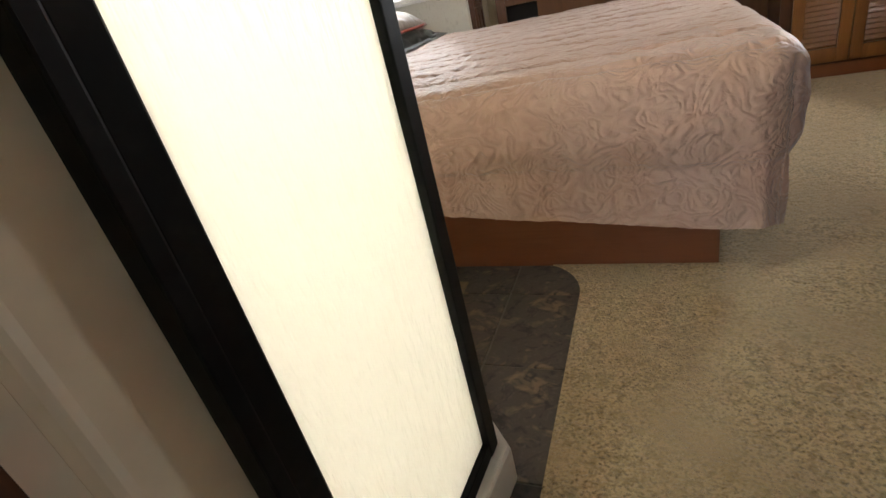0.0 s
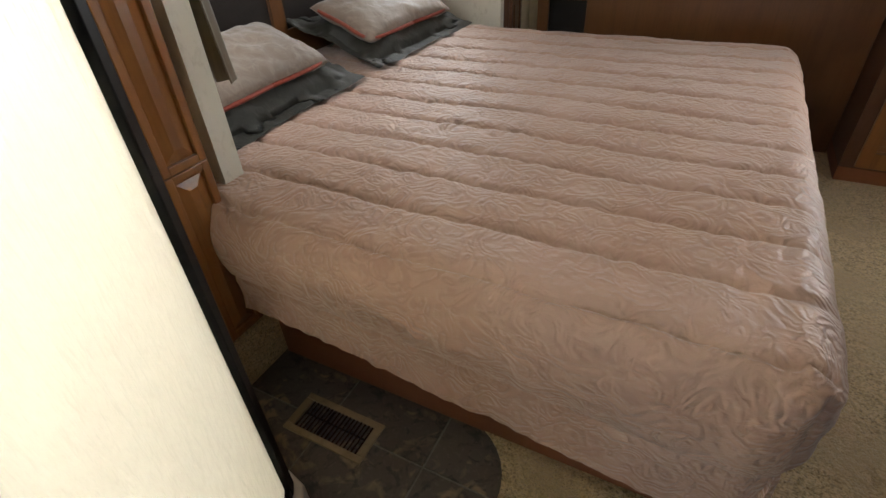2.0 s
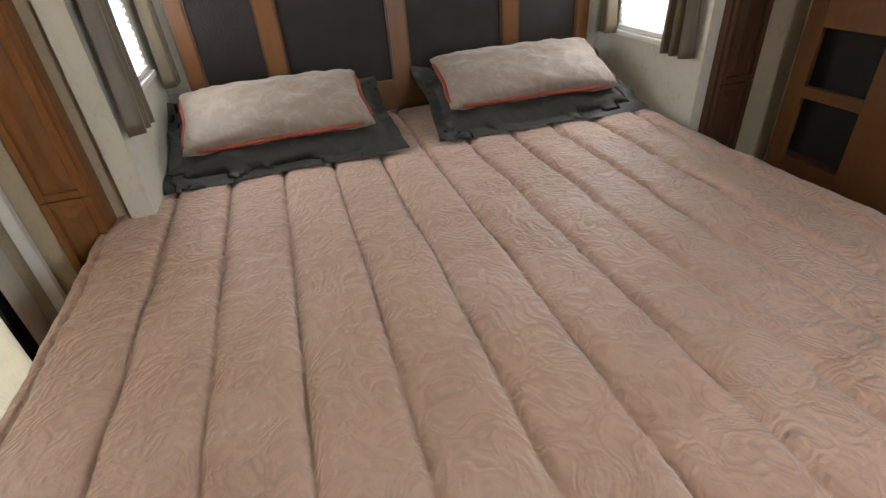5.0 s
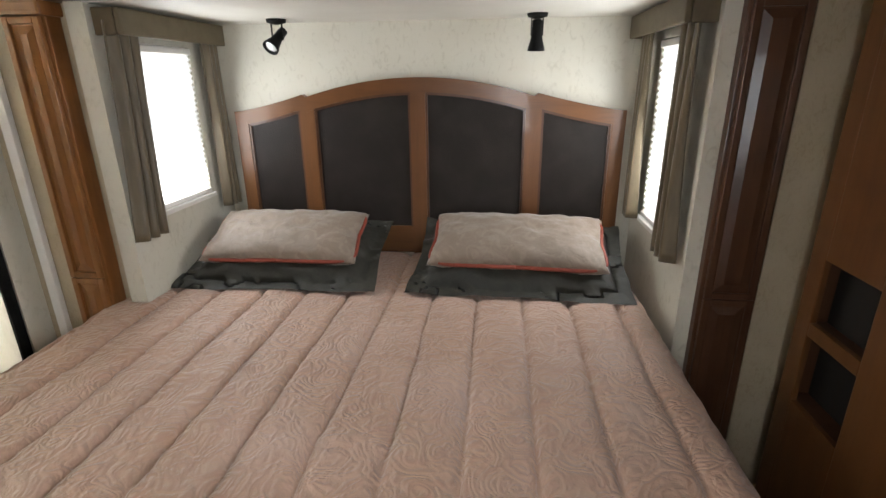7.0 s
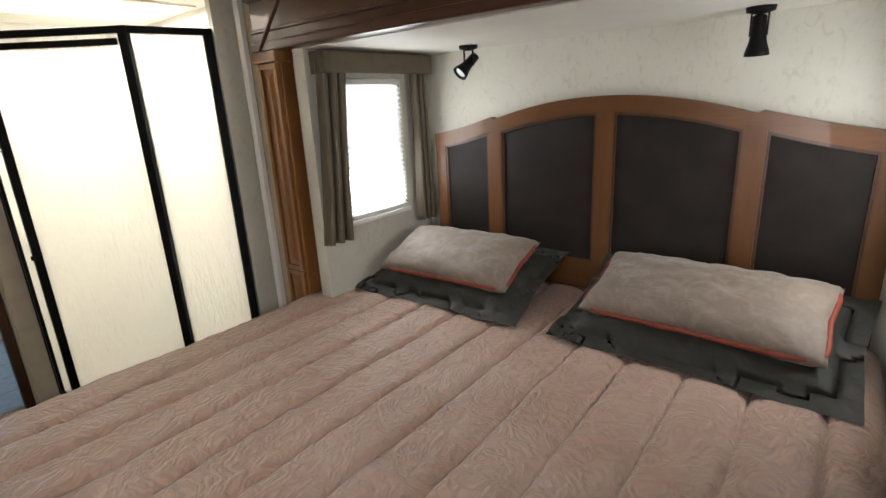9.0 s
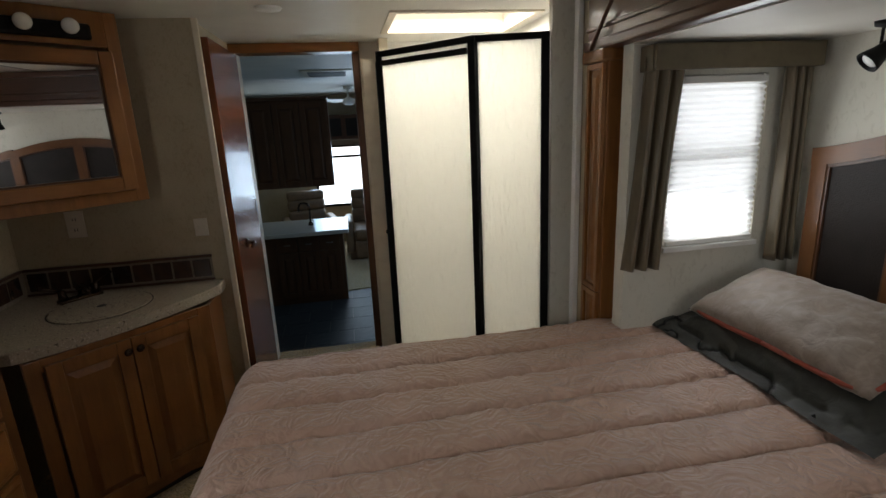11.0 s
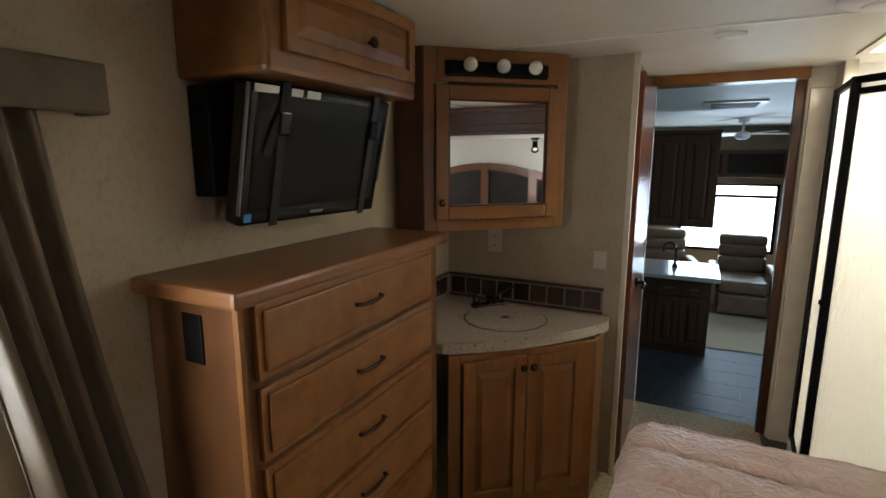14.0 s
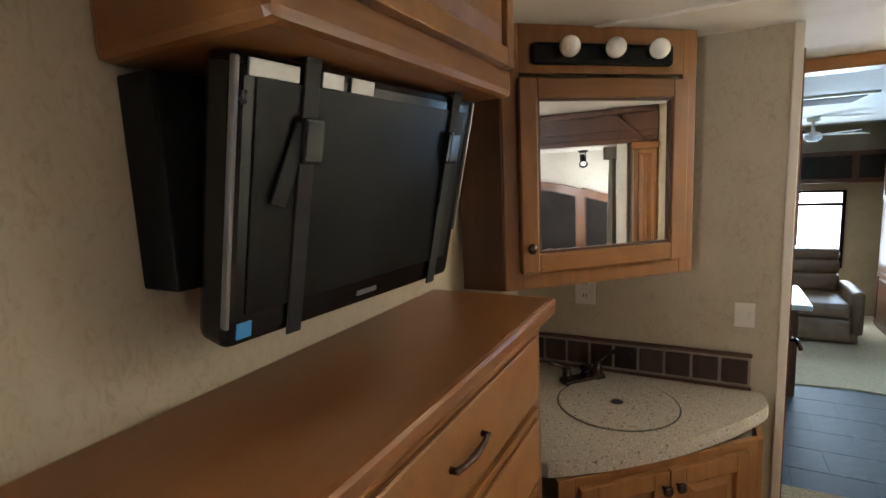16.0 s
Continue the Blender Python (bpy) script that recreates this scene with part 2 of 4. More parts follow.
def translucent(name, color, through, rough, bump_scale, stretch, strength):
    """A milky sheet that passes scattered light."""
    m = bpy.data.materials.new(name)
    m.use_nodes = True
    nt = m.node_tree
    b = nt.nodes["Principled BSDF"]
    b.inputs["Base Color"].default_value, b.inputs["Roughness"].default_value = (*color, 1), rough
    tr = nt.nodes.new("ShaderNodeBsdfTranslucent")
    tr.inputs[0].default_value = (*color, 1)
    mix = nt.nodes.new("ShaderNodeMixShader")
    mix.inputs[0].default_value = through
    tc, mp, ns, bp = (nt.nodes.new("ShaderNode" + k) for k in ("TexCoord", "Mapping", "TexNoise", "Bump"))
    mp.inputs["Scale"].default_value = stretch
    ns.inputs["Scale"].default_value = bump_scale
    ns.inputs["Detail"].default_value = 3.0
    bp.inputs["Strength"].default_value, bp.inputs["Distance"].default_value = strength, 0.02
    nt.links.new(tc.outputs["Object"], mp.inputs["Vector"])
    nt.links.new(mp.outputs[0], ns.inputs["Vector"])
    nt.links.new(ns.outputs["Fac"], bp.inputs["Height"])
    nt.links.new(bp.outputs[0], b.inputs["Normal"])
    nt.links.new(bp.outputs[0], tr.inputs["Normal"])
    nt.links.new(b.outputs[0], mix.inputs[1])
    nt.links.new(tr.outputs[0], mix.inputs[2])
    nt.links.new(mix.outputs[0], nt.nodes["Material Output"].inputs[0])
    return m


M_FROST = translucent("rain-textured obscure glass", (0.93, 0.92, 0.875), 0.72, 0.16, 60, (1, 1, 0.25), 0.5)
M_SHADE = translucent("white pleated shade", (0.92, 0.92, 0.92), 0.6, 0.8, 60, V1, 0.1)


def glow(name, color, strength):
    m = bpy.data.materials.new(name)
    m.use_nodes = True
    nt = m.node_tree
    e = nt.nodes.new("ShaderNodeEmission")
    e.inputs[0].default_value, e.inputs[1].default_value = (*color, 1), strength
    nt.links.new(e.outputs[0], nt.nodes["Material Output"].inputs[0])
    return m


M_DAY = glow("bright daylight outside", (0.93, 0.97, 1.0), 5.0)
M_DOME = glow("daylit skylight dome", (1.0, 0.97, 0.90), 5.0)

# ---- building helpers ----


def box(bm, x0, x1, y0, y1, z0, z1, bevel=0.0, segments=2):
    m = Matrix.LocRotScale(((x0 + x1) / 2, (y0 + y1) / 2, (z0 + z1) / 2), None, (abs(x1 - x0), abs(y1 - y0), abs(z1 - z0)))
    vs = bmesh.ops.create_cube(bm, size=1, matrix=m)["verts"]
    if bevel:
        es = list({e for v in vs for e in v.link_edges})
        bmesh.ops.bevel(bm, geom=es, offset=bevel, segments=segments, profile=0.6, affect="EDGES")
    return bm


def boxes(*items, bevel=0.0):
    bm = bmesh.new()
    for it in items:
        box(bm, *it[:6], bevel=it[6] if len(it) > 6 else bevel)
    return bm


def slab(bm, outline, z0, z1, bevel=0.0, m=None):
    """A polygon raised from z0 to z1."""
    low = [bm.verts.new((x, y, z0)) for x, y in outline]
    top = [bm.verts.new((x, y, z1)) for x, y in outline]
    n = len(outline)
    bm.faces.new(low[::-1])
    f = bm.faces.new(top)
    for i in range(n):
        bm.faces.new((low[i], low[(i + 1) % n], top[(i + 1) % n], top[i]))
    if bevel:
        bmesh.ops.bevel(bm, geom=list(f.edges), offset=bevel, segments=3, profile=0.6, affect="EDGES")
    if m:
        bmesh.ops.transform(bm, matrix=m, verts=bm.verts)
    bmesh.ops.recalc_face_normals(bm, faces=bm.faces)
    return bm


def lathe(bm, profile, place=Matrix(), n=16):
    """Turns (radius, height) pairs round the z axis."""
    rings = []
    for r, z in profile:
        rings.append([bm.verts.new(place @ Vector((r * math.cos(2 * math.pi * i / n), r * math.sin(2 * math.pi * i / n), z))) for i in range(n)])
    for a, b in zip(rings, rings[1:]):
        for i in range(n):
            bm.faces.new((a[i], a[(i + 1) % n], b[(i + 1) % n], b[i]))
    bm.faces.new(rings[0][::-1])
    bm.faces.new(rings[-1])
    return bm


def tube(bm, points, r, n=8):
    """A rod along points."""
    points = [Vector(p) for p in points]
    rings = []
    for i, p in enumerate(points):
        d = (points[min(i + 1, len(points) - 1)] - points[max(i - 1, 0)]).normalized()
        side = d.orthogonal().normalized() if abs(d.z) > 0.95 else d.cross(Vector((0, 0, 1))).normalized()
        up = side.cross(d)
        rad = r[i] if isinstance(r, (list, tuple)) else r
        rings.append([bm.verts.new(p + rad * (math.cos(2 * math.pi * k / n) * side + math.sin(2 * math.pi * k / n) * up)) for k in range(n)])
    for a, b in zip(rings, rings[1:]):
        for i in range(n):
            bm.faces.new((a[i], a[(i + 1) % n], b[(i + 1) % n], b[i]))
    bm.faces.new(rings[0][::-1])
    bm.faces.new(rings[-1])
    bmesh.ops.recalc_face_normals(bm, faces=bm.faces)
    return bm


def grid(bm, nu, nv, place):
    """A sheet of nu x nv cells; place(u, v) with u, v from 0 to 1."""
    vs = [[bm.verts.new(place(i / nu, j / nv)) for j in range(nv + 1)] for i in range(nu + 1)]
    for i in range(nu):
        for j in range(nv):
            bm.faces.new((vs[i][j], vs[i + 1][j], vs[i + 1][j + 1], vs[i][j + 1]))
    return bm


def mesh_of(name, bm, mat, smooth=False):
    me = bpy.data.meshes.new(name)
    bm.to_mesh(me)
    bm.free()
    me.materials.append(mat)
    if smooth:
        for p in me.polygons:
            p.use_smooth = True
    return me


def part(name, bm, mat, parent, label="", smooth=False, at=None):
    ob = new(name, mesh_of(name, bm, mat, smooth))
    ob.parent = parent
    if at is not None:
        ob.matrix_basis = at
    if label:
        ob["label"] = label
    return ob


def thing(name, label, category, at=Matrix(), group="", kind=""):
    ob = new(name)
    ob.empty_display_size = 0.05
    ob.matrix_basis = at
    return tagged(ob, label, category, group, kind)


def piece(name, bm, mat, label, category, group="", kind="", smooth=False):
    return tagged(new(name, mesh_of(name, bm, mat, smooth)), label, category, group, kind)


def setting(name, bm, mat, label, category):
    return piece(name, bm, mat, label, category, kind="structure")


def panel_front(parent, name, at, w, h, mat, label="", rail=0.055, thick=0.02):
    """A raised-panel front; local x across, z up, its face towards -y, its lower left back corner at the origin."""
    bm = bmesh.new()
    box(bm, 0, rail, -thick, 0, 0, h, 0.003)
    box(bm, w - rail, w, -thick, 0, 0, h, 0.003)
    box(bm, rail, w - rail, -thick, 0, 0, rail, 0.003)
    box(bm, rail, w - rail, -thick, 0, h - rail, h, 0.003)
    box(bm, rail, w - rail, -thick * 0.4, 0, rail, h - rail)
    # raised field with sloped edges
    a, b = rail + 0.006, rail + 0.032
    y0, y1 = -thick * 0.42, -thick * 0.92
    lo = [bm.verts.new(p) for p in ((a, y0, a), (w - a, y0, a), (w - a, y0, h - a), (a, y0, h - a))]
    hi = [bm.verts.new(p) for p in ((b, y1, b), (w - b, y1, b), (w - b, y1, h - b), (b, y1, h - b))]
    bm.faces.new(hi)
    for i in range(4):
        bm.faces.new((lo[i], lo[(i + 1) % 4], hi[(i + 1) % 4], hi[i]))
    return part(name, bm, mat, parent, label, at=at)


def knob(parent, at, name="knob"):
    """A round knob that points to local -y."""
    bm = lathe(bmesh.new(), [(0.005, 0), (0.005, 0.010), (0.013, 0.014), (0.016, 0.020), (0.012, 0.026), (0.004, 0.028)], pose(0, 0, 0, 90, 0, 0))
    return part(name, bm, M_BRONZE, parent, "dark bronze knob", smooth=True, at=at)

# ---- floor, walls, ceilings ----
XW, YV, YF, CEIL = 1.69, 0.806, 4.02, 2.0
XS, YS0, YS1, SCEIL = -1.60, 1.575, 3.60, 1.755
LOW = -0.42

# tiled patch with a round corner; carpet lies round it, a little higher
TX, TY, TR = 0.085, 1.512, 0.20
arc = [(TX - TR + TR * math.cos(a), TY - TR + TR * math.sin(a)) for a in np.linspace(0, math.pi / 2, 9)]
bm = bmesh.new()
outline = [(TX, -0.03), (XW + 0.05, -0.03), (XW + 0.05, YF + 0.1), (-0.85, YF + 0.1), (-0.85, TY)] + arc[::-1]
slab(bm, outline, -0.03, 0.006)
setting("floor", bm, M_CARPET, "beige cut-pile bedroom carpet", "carpet floor")
floor_tiles = setting("floor_tiles", boxes((-0.85, TX, -0.03, TY, -0.04, -0.004)), M_GROUT, "grey grout bed under vinyl tiles", "tile floor")
setting("slide_floor", boxes((XS, -0.808, 1.2985, 3.836, -0.03, 0.20, 0.012)), M_CARPET, "carpet-wrapped raised slide-out floor", "floor step")


def wall(name, items, mat, label="tan mottled wallpaper wall"):
    return setting(name, boxes(*items), mat, label, "wall")


wall("wall_vanity", [(0.795, XW + 0.08, YV - 0.08, YV, 0, CEIL)], M_WALL)
WX0, WX1, WZ0, WZ1 = -1.41, -1.01, 1.0, 1.645
SW0, SW1 = 2.80, 3.30
wall("wall_dresser", [(XW, XW + 0.06, YV, SW0, 0, CEIL), (XW, XW + 0.06, SW1, YF + 0.06, 0, CEIL), (XW, XW + 0.06, SW0, SW1, 0, 0.88), (XW, XW + 0.06, SW0, SW1, 1.62, CEIL)], M_WALL)
wall("wall_front", [(-0.95, XW, YF, YF + 0.06, 0, CEIL)], M_WALL)
wall("wall_headboard", [(XS - 0.06, XS, YS0 - 0.06, YS1 + 0.06, 0.2, 1.90)], M_WALL_PALE, "pale mottled wallpaper wall behind headboard")


def pierced(name, y0, y1, WZ0):
    wall(name, [(XS, WX0, y0, y1, 0.2, 1.90), (WX1, -0.845, y0, y1, 0.2, 1.90), (WX0, WX1, y0, y1, 0.2, WZ0), (WX0, WX1, y0, y1, WZ1, 1.90)], M_WALL_PALE, "pale mottled slide-out side wall")


pierced("wall_slide_south", YS0 - 0.07, YS0, WZ0)
pierced("wall_slide_north", YS1, YS1 + 0.05, WZ0 - 0.08)
setting("slide_ceiling", boxes((XS, -0.84, YS0, YS1, SCEIL, SCEIL + 0.05)), M_CEIL, "white slide-out ceiling", "ceiling")
wall("wall_shower_outer", [(-0.90, -0.82, -0.15, 1.089, 0, CEIL)], M_WHITE, "white moulded shower surround wall")
wall("wall_slide_side", [(-0.90, -0.82, 1.09, 1.297, 0, CEIL)], M_WALL)
wall("wall_shower_end", [(-0.819, -0.715, 1.115, 1.15, 0, CEIL)], M_WALL_PALE, "pale narrow wall beside shower")
wall("wall_shower_back", [(-0.82, -0.101, -0.02, 0.05, 0, CEIL)], M_WHITE, "white moulded shower back wall")
wall("wall_hall_east", [(0.801, 0.86, -0.041, YV - 0.08, 0, CEIL)], M_WALL)
wall("wall_hall_side", [(-0.10, -0.05, 0.0495, 0.200, 0, CEIL), (-0.10, 0.060, -0.03, 0.049, 0, CEIL)], M_TRIM, "cream panel beside shower door")
setting("slide_corner_trim", boxes((-0.815, -0.790, 1.203, 1.240, 0.0, 1.99, 0.004)), M_WHITE, "white vinyl corner trim beside slide-out", "trim")
wall("wall_slide_return", [(-0.90, -0.885, 1.298, YS0 - 0.072, 0.2, CEIL), (-0.90, -0.885, YS1 + 0.052, 3.835, 0.2, CEIL), (-0.90, -0.815, 3.837, YF, 0.0, CEIL)], M_WALL)

# bedroom ceiling with an opening for the skylight
KX0, KX1, KY0, KY1 = -0.74, -0.08, 0.40, 0.90
bm = boxes((-0.90, KX0, -0.26, YF + 0.06, CEIL, CEIL + 0.05), (KX1, XW + 0.06, -0.26, YF + 0.06, CEIL, CEIL + 0.05), (KX0, KX1, -0.26, KY0, CEIL, CEIL + 0.05), (KX0, KX1, KY1, YF + 0.06, CEIL, CEIL + 0.05))
setting("ceiling", bm, M_CEIL, "off-white panelled bedroom ceiling", "ceiling")
setting("ceiling_seam_strip", boxes((-0.8, XW, 1.135, 1.155, CEIL - 0.006, CEIL + 0.002, 0.002)), M_WHITE, "white ceiling joint strip", "trim")
setting("ceiling_seam_strip", boxes((-0.8, XW, 2.32, 2.33, CEIL - 0.003, CEIL + 0.002)), M_GROUT, "thin dark ceiling joint", "trim")
sk = thing("skylight", "bright domed skylight above shower", "skylight", kind="structure")
part("skylight_dome", boxes((KX0 - 0.02, KX1 + 0.02, KY0 - 0.02, KY1 + 0.02, CEIL + 0.09, CEIL + 0.11)), M_DOME, sk)
part("skylight_frame", boxes((KX0 - 0.03, KX0 + 0.004, KY0 - 0.03, KY1 + 0.03, CEIL - 0.008, CEIL + 0.089), (KX1 - 0.004, KX1 + 0.03, KY0 - 0.03, KY1 + 0.03, CEIL - 0.008, CEIL + 0.089),
     (KX0 + 0.004, KX1 - 0.004, KY0 - 0.03, KY0 + 0.004, CEIL - 0.008, CEIL + 0.089), (KX0 + 0.004, KX1 - 0.004, KY1 - 0.004, KY1 + 0.03, CEIL - 0.008, CEIL + 0.089)), M_TRIM, sk)

# ---- slide-out opening: header and pilasters ----
header = thing("slide_header", "dark cherry moulded header over slide-out opening", "header trim", kind="structure")
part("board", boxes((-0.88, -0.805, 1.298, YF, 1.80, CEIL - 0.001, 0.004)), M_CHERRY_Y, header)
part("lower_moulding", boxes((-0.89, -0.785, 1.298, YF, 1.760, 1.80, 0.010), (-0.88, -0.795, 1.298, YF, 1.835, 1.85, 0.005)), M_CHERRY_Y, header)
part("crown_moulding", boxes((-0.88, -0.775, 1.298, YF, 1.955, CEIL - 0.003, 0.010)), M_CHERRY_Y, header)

part("mitre_bead", tube(bmesh.new(), [(-0.783, 1.37, 1.768), (-0.778, 1.57, 1.955)], 0.008), M_CHERRY, header)


def pilaster(y0, y1, mat, label):
    ob = thing("slide_pilaster", label, "pilaster trim", kind="structure")
    part("post", boxes((-0.88, -0.815, y0, y1, 0.2, 1.76, 0.004)), mat, ob)
    w = y1 - y0
    at = pose(-0.815, y0 + 0.012, 0.787, 0, 0, 90)
    panel_front(ob, "panel", at, w - 0.024, 0.925, mat, rail=0.022, thick=0.018)
    at = pose(-0.815, y0 + 0.012, 0.22, 0, 0, 90)
    panel_front(ob, "panel", at, w - 0.024, 0.564, mat, rail=0.022, thick=0.018)
    part("capital", boxes((-0.89, -0.785, y0 - 0.01, y1 + 0.01, 1.715, 1.762, 0.010)), mat, ob)
    return ob


pilaster(1.298, 1.455, M_WOOD_Z, "honey maple panelled pilaster at slide-out corner")
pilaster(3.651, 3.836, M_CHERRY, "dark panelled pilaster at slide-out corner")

# ---- windows ----


def window(name, at, w, h, label):
    """Local x across, z up from the sill, the room towards -y, the wall's inner face at y 0."""
    ob = thing(name, label, "window", at, kind="structure")
    part("window_frame", boxes((-w / 2, -w / 2 + 0.03, 0.02, 0.05, 0, h, 0.003), (w / 2 - 0.03, w / 2, 0.02, 0.05, 0, h, 0.003),
                               (-w / 2 + 0.03, w / 2 - 0.03, 0.02, 0.05, 0, 0.03, 0.003), (-w / 2 + 0.03, w / 2 - 0.03, 0.02, 0.05, h - 0.03, h, 0.003),
                               (-w / 2 + 0.03, w / 2 - 0.03, 0.022, 0.048, h * 0.52, h * 0.52 + 0.025, 0.003)), M_WHITE, ob)
    part("window_sill", boxes((-w / 2 - 0.01, w / 2 + 0.01, -0.022, 0.0, -0.022, -0.002, 0.003)), M_WHITE, ob)
    return ob


def shade(at, w, h, group):
    """A pleated blind with a head rail and a bottom rail."""
    ob = thing("pleated_shade", "lowered white pleated shade glowing with daylight", "window shade", at, group)
    n = 26
    bm = bmesh.new()
    grid(bm, 2, 2 * n, lambda u, v: Vector(((u - 0.5) * w, -0.004 + (0.008 if round(v * 2 * n) % 2 else -0.004), v * h)))
    part("pleats", bm, M_SHADE, ob)
    part("head_rail", boxes((-w / 2, w / 2, -0.014, 0.012, h - 0.004, h + 0.022, 0.003)), M_WHITE, ob)
    part("bottom_rail", boxes((-w / 2, w / 2, -0.014, 0.010, -0.016, 0.002, 0.003)), M_WHITE, ob)
    return ob


def curtain(at, w, h, group, waves=3, depth=0.02, lean=0.0):
    """A hanging panel with folds, its top at z 0."""
    bm = bmesh.new()

    def place(u, v):
        pinch = 1 - 0.16 * math.sin(v * math.pi) * (0.6 + 0.4 * v)
        y = depth * math.sin(u * waves * 2 * math.pi + 1.2 * v) * (0.45 + 0.55 * v) + 0.006 * math.sin(u * 17 + v * 3)
        return Vector(((u - 0.5) * w * pinch + 0.012 * v + lean * v, y, -h * v))
    grid(bm, 48, 24, place)
    ob = piece("curtain", bm, M_CURTAIN, "olive satin curtain panel hanging beside window", "curtain", group, smooth=True)
    ob.matrix_basis = at
    mod = ob.modifiers.new("cloth", "SOLIDIFY")
    mod.thickness = 0.004
    return ob


def valance(at, w, h, d=0.10):
    ob = thing("valance", "padded olive fabric window valance", "valance", at)
    part("front_board", boxes((-w / 2, w / 2, -d, -d + 0.02, 0, h, 0.007)), M_VALANCE, ob)
    part("side_board", boxes((-w / 2, -w / 2 + 0.02, -d + 0.0205, 0, 0, h, 0.005)), M_VALANCE, ob)
    part("side_board", boxes((w / 2 - 0.02, w / 2, -d + 0.0205, 0, 0, h, 0.005)), M_VALANCE, ob)
    part("top_board", boxes((-w / 2 + 0.021, w / 2 - 0.021, -d + 0.021, 0, h - 0.012, h - 0.002)), M_VALANCE, ob)
    return ob


def backdrop(name, at, w, h):
    ob = setting(name, boxes((-w / 2, w / 2, 0, 0.01, -h / 2, h / 2)), M_DAY, "bright hazy daylight outside window", "backdrop")
    ob.matrix_basis = at


WC, WW, WH = (WX0 + WX1) / 2, WX1 - WX0, WZ1 - WZ0
south, north = pose(WC, YS0, WZ0, 0, 0, 180), pose(WC, YS1, WZ0 - 0.08)
for k, (at, nm) in enumerate(((south, "window_1"), (north, "window_2"))):
    h = WH + 0.08 * k
    window(nm, at, WW, h, "bright slide-out side window behind shade")
    shade(at @ pose(0, 0.004, 0.018), WW - 0.012, h - 0.045, "slide-out shades")
    curtain(at @ pose(-0.27 if k == 0 else 0.245, -0.045, h + 0.06), 0.155 if k == 0 else 0.17, 0.775 if k == 0 else 0.82, "slide-out curtains", lean=-0.06 if k == 0 else 0.0)
    curtain(at @ pose(0.285 if k == 0 else -0.245, -0.045, h + 0.06), 0.11 if k == 0 else 0.10, 0.79 if k == 0 else 0.80, "slide-out curtains")
    valance(at @ pose(0.0, -0.001, h + 0.012), 0.68, 0.088)
    backdrop("backdrop", at @ pose(0.02, 0.25, 0.3), 0.56, 1.1) if k == 0 else None
backdrop("backdrop", north @ pose(0, 0.6, 0.1), 1.8, 1.6)

# side window beside the dresser
side = pose(XW, (SW0 + SW1) / 2, 0.88, 0, 0, -90)
window("window_3", side, SW1 - SW0, 0.74, "bright side window beside dresser")
shade(side @ pose(0, 0.004, 0.018), SW1 - SW0 - 0.012, 0.695, "side shade")
curtain(side @ pose(0.26, -0.06, 0.80), 0.21, 0.98, "side curtains", 4, 0.028, 0.14)
curtain(side @ pose(-0.30, -0.05, 0.80), 0.20, 0.95, "side curtains", 4, 0.024)
valance(side @ pose(0.05, -0.001, 0.76), 0.88, 0.10)
backdrop("backdrop", side @ pose(0, 0.35, 0.37), 1.3, 1.4)

# ---- shower enclosure ----
A0, A, B, C = Vector((-0.042, 0.222)), Vector((-0.015, 0.615)), Vector((-0.390, 1.055)), Vector((-0.690, 1.135))
SH0, SH1 = 0.10, 1.872
shower = thing("shower_enclosure", "black-framed neo-angle shower with obscure rain glass", "shower enclosure")


def glazed(p, q, name, edges=(1, 1), lift=0.0):
    """A framed pane between two plan points."""
    d = q - p
    at = Matrix.Translation((p.x, p.y, 0)) @ Matrix.Rotation(math.atan2(d.y, d.x), 4, "Z")
    L, f = d.length, 0.030
    pane = part(name, boxes((f * 0.6, L - f * 0.6, -0.003, 0.003, SH0 + 0.03 + lift, SH1 - 0.02 - lift)), M_FROST, shower, "obscure rain-textured glass", at=at)
    part("rail", boxes((0, L, -0.016, 0.016, SH1 - 0.028, SH1, 0.003)), M_BLACK, shower, at=at)
    part("rail", boxes((0, L, -0.016, 0.016, SH0, SH0 + 0.035, 0.003)), M_BLACK, shower, at=at)
    for k, x in enumerate((0.0, L)):
        if edges[k]:
            part("stile", boxes((x - 0.018, x + 0.018, -0.018, 0.018, SH0, SH1, 0.003)), M_BLACK, shower, at=at)
    return at, L


glazed(A0, A, "fixed_pane")
part("wall_channel", boxes((A0.x - 0.020, A0.x + 0.020, A0.y - 0.040, A0.y - 0.0185, SH0, SH1, 0.003)), M_BLACK, shower)
at, L = glazed(A, B, "shower_door", (0, 1))
part("door_rail", boxes((0.02, L - 0.03, -0.014, 0.014, SH1 - 0.07, SH1 - 0.045, 0.003)), M_BLACK, shower, at=at)
part("door_handle", boxes((-0.008, 0.008, -0.034, -0.0185, 0.94, 0.962, 0.004)), M_BLACK, shower, at=at)
glazed(B, C, "fixed_pane", (0, 1))
curb = [(A0.x + 0.010, 0.203), (A0.x + 0.025, A0.y), (A.x + 0.045, A.y + 0.015), (B.x + 0.025, B.y + 0.035), (-0.70, 1.165), (-0.815, 1.165), (-0.815, 0.055), (-0.105, 0.055), (-0.105, 0.203)]
part("shower_pan", slab(bmesh.new(), curb, 0.0, 0.10, 0.012), M_WHITE, shower, "white moulded shower pan")

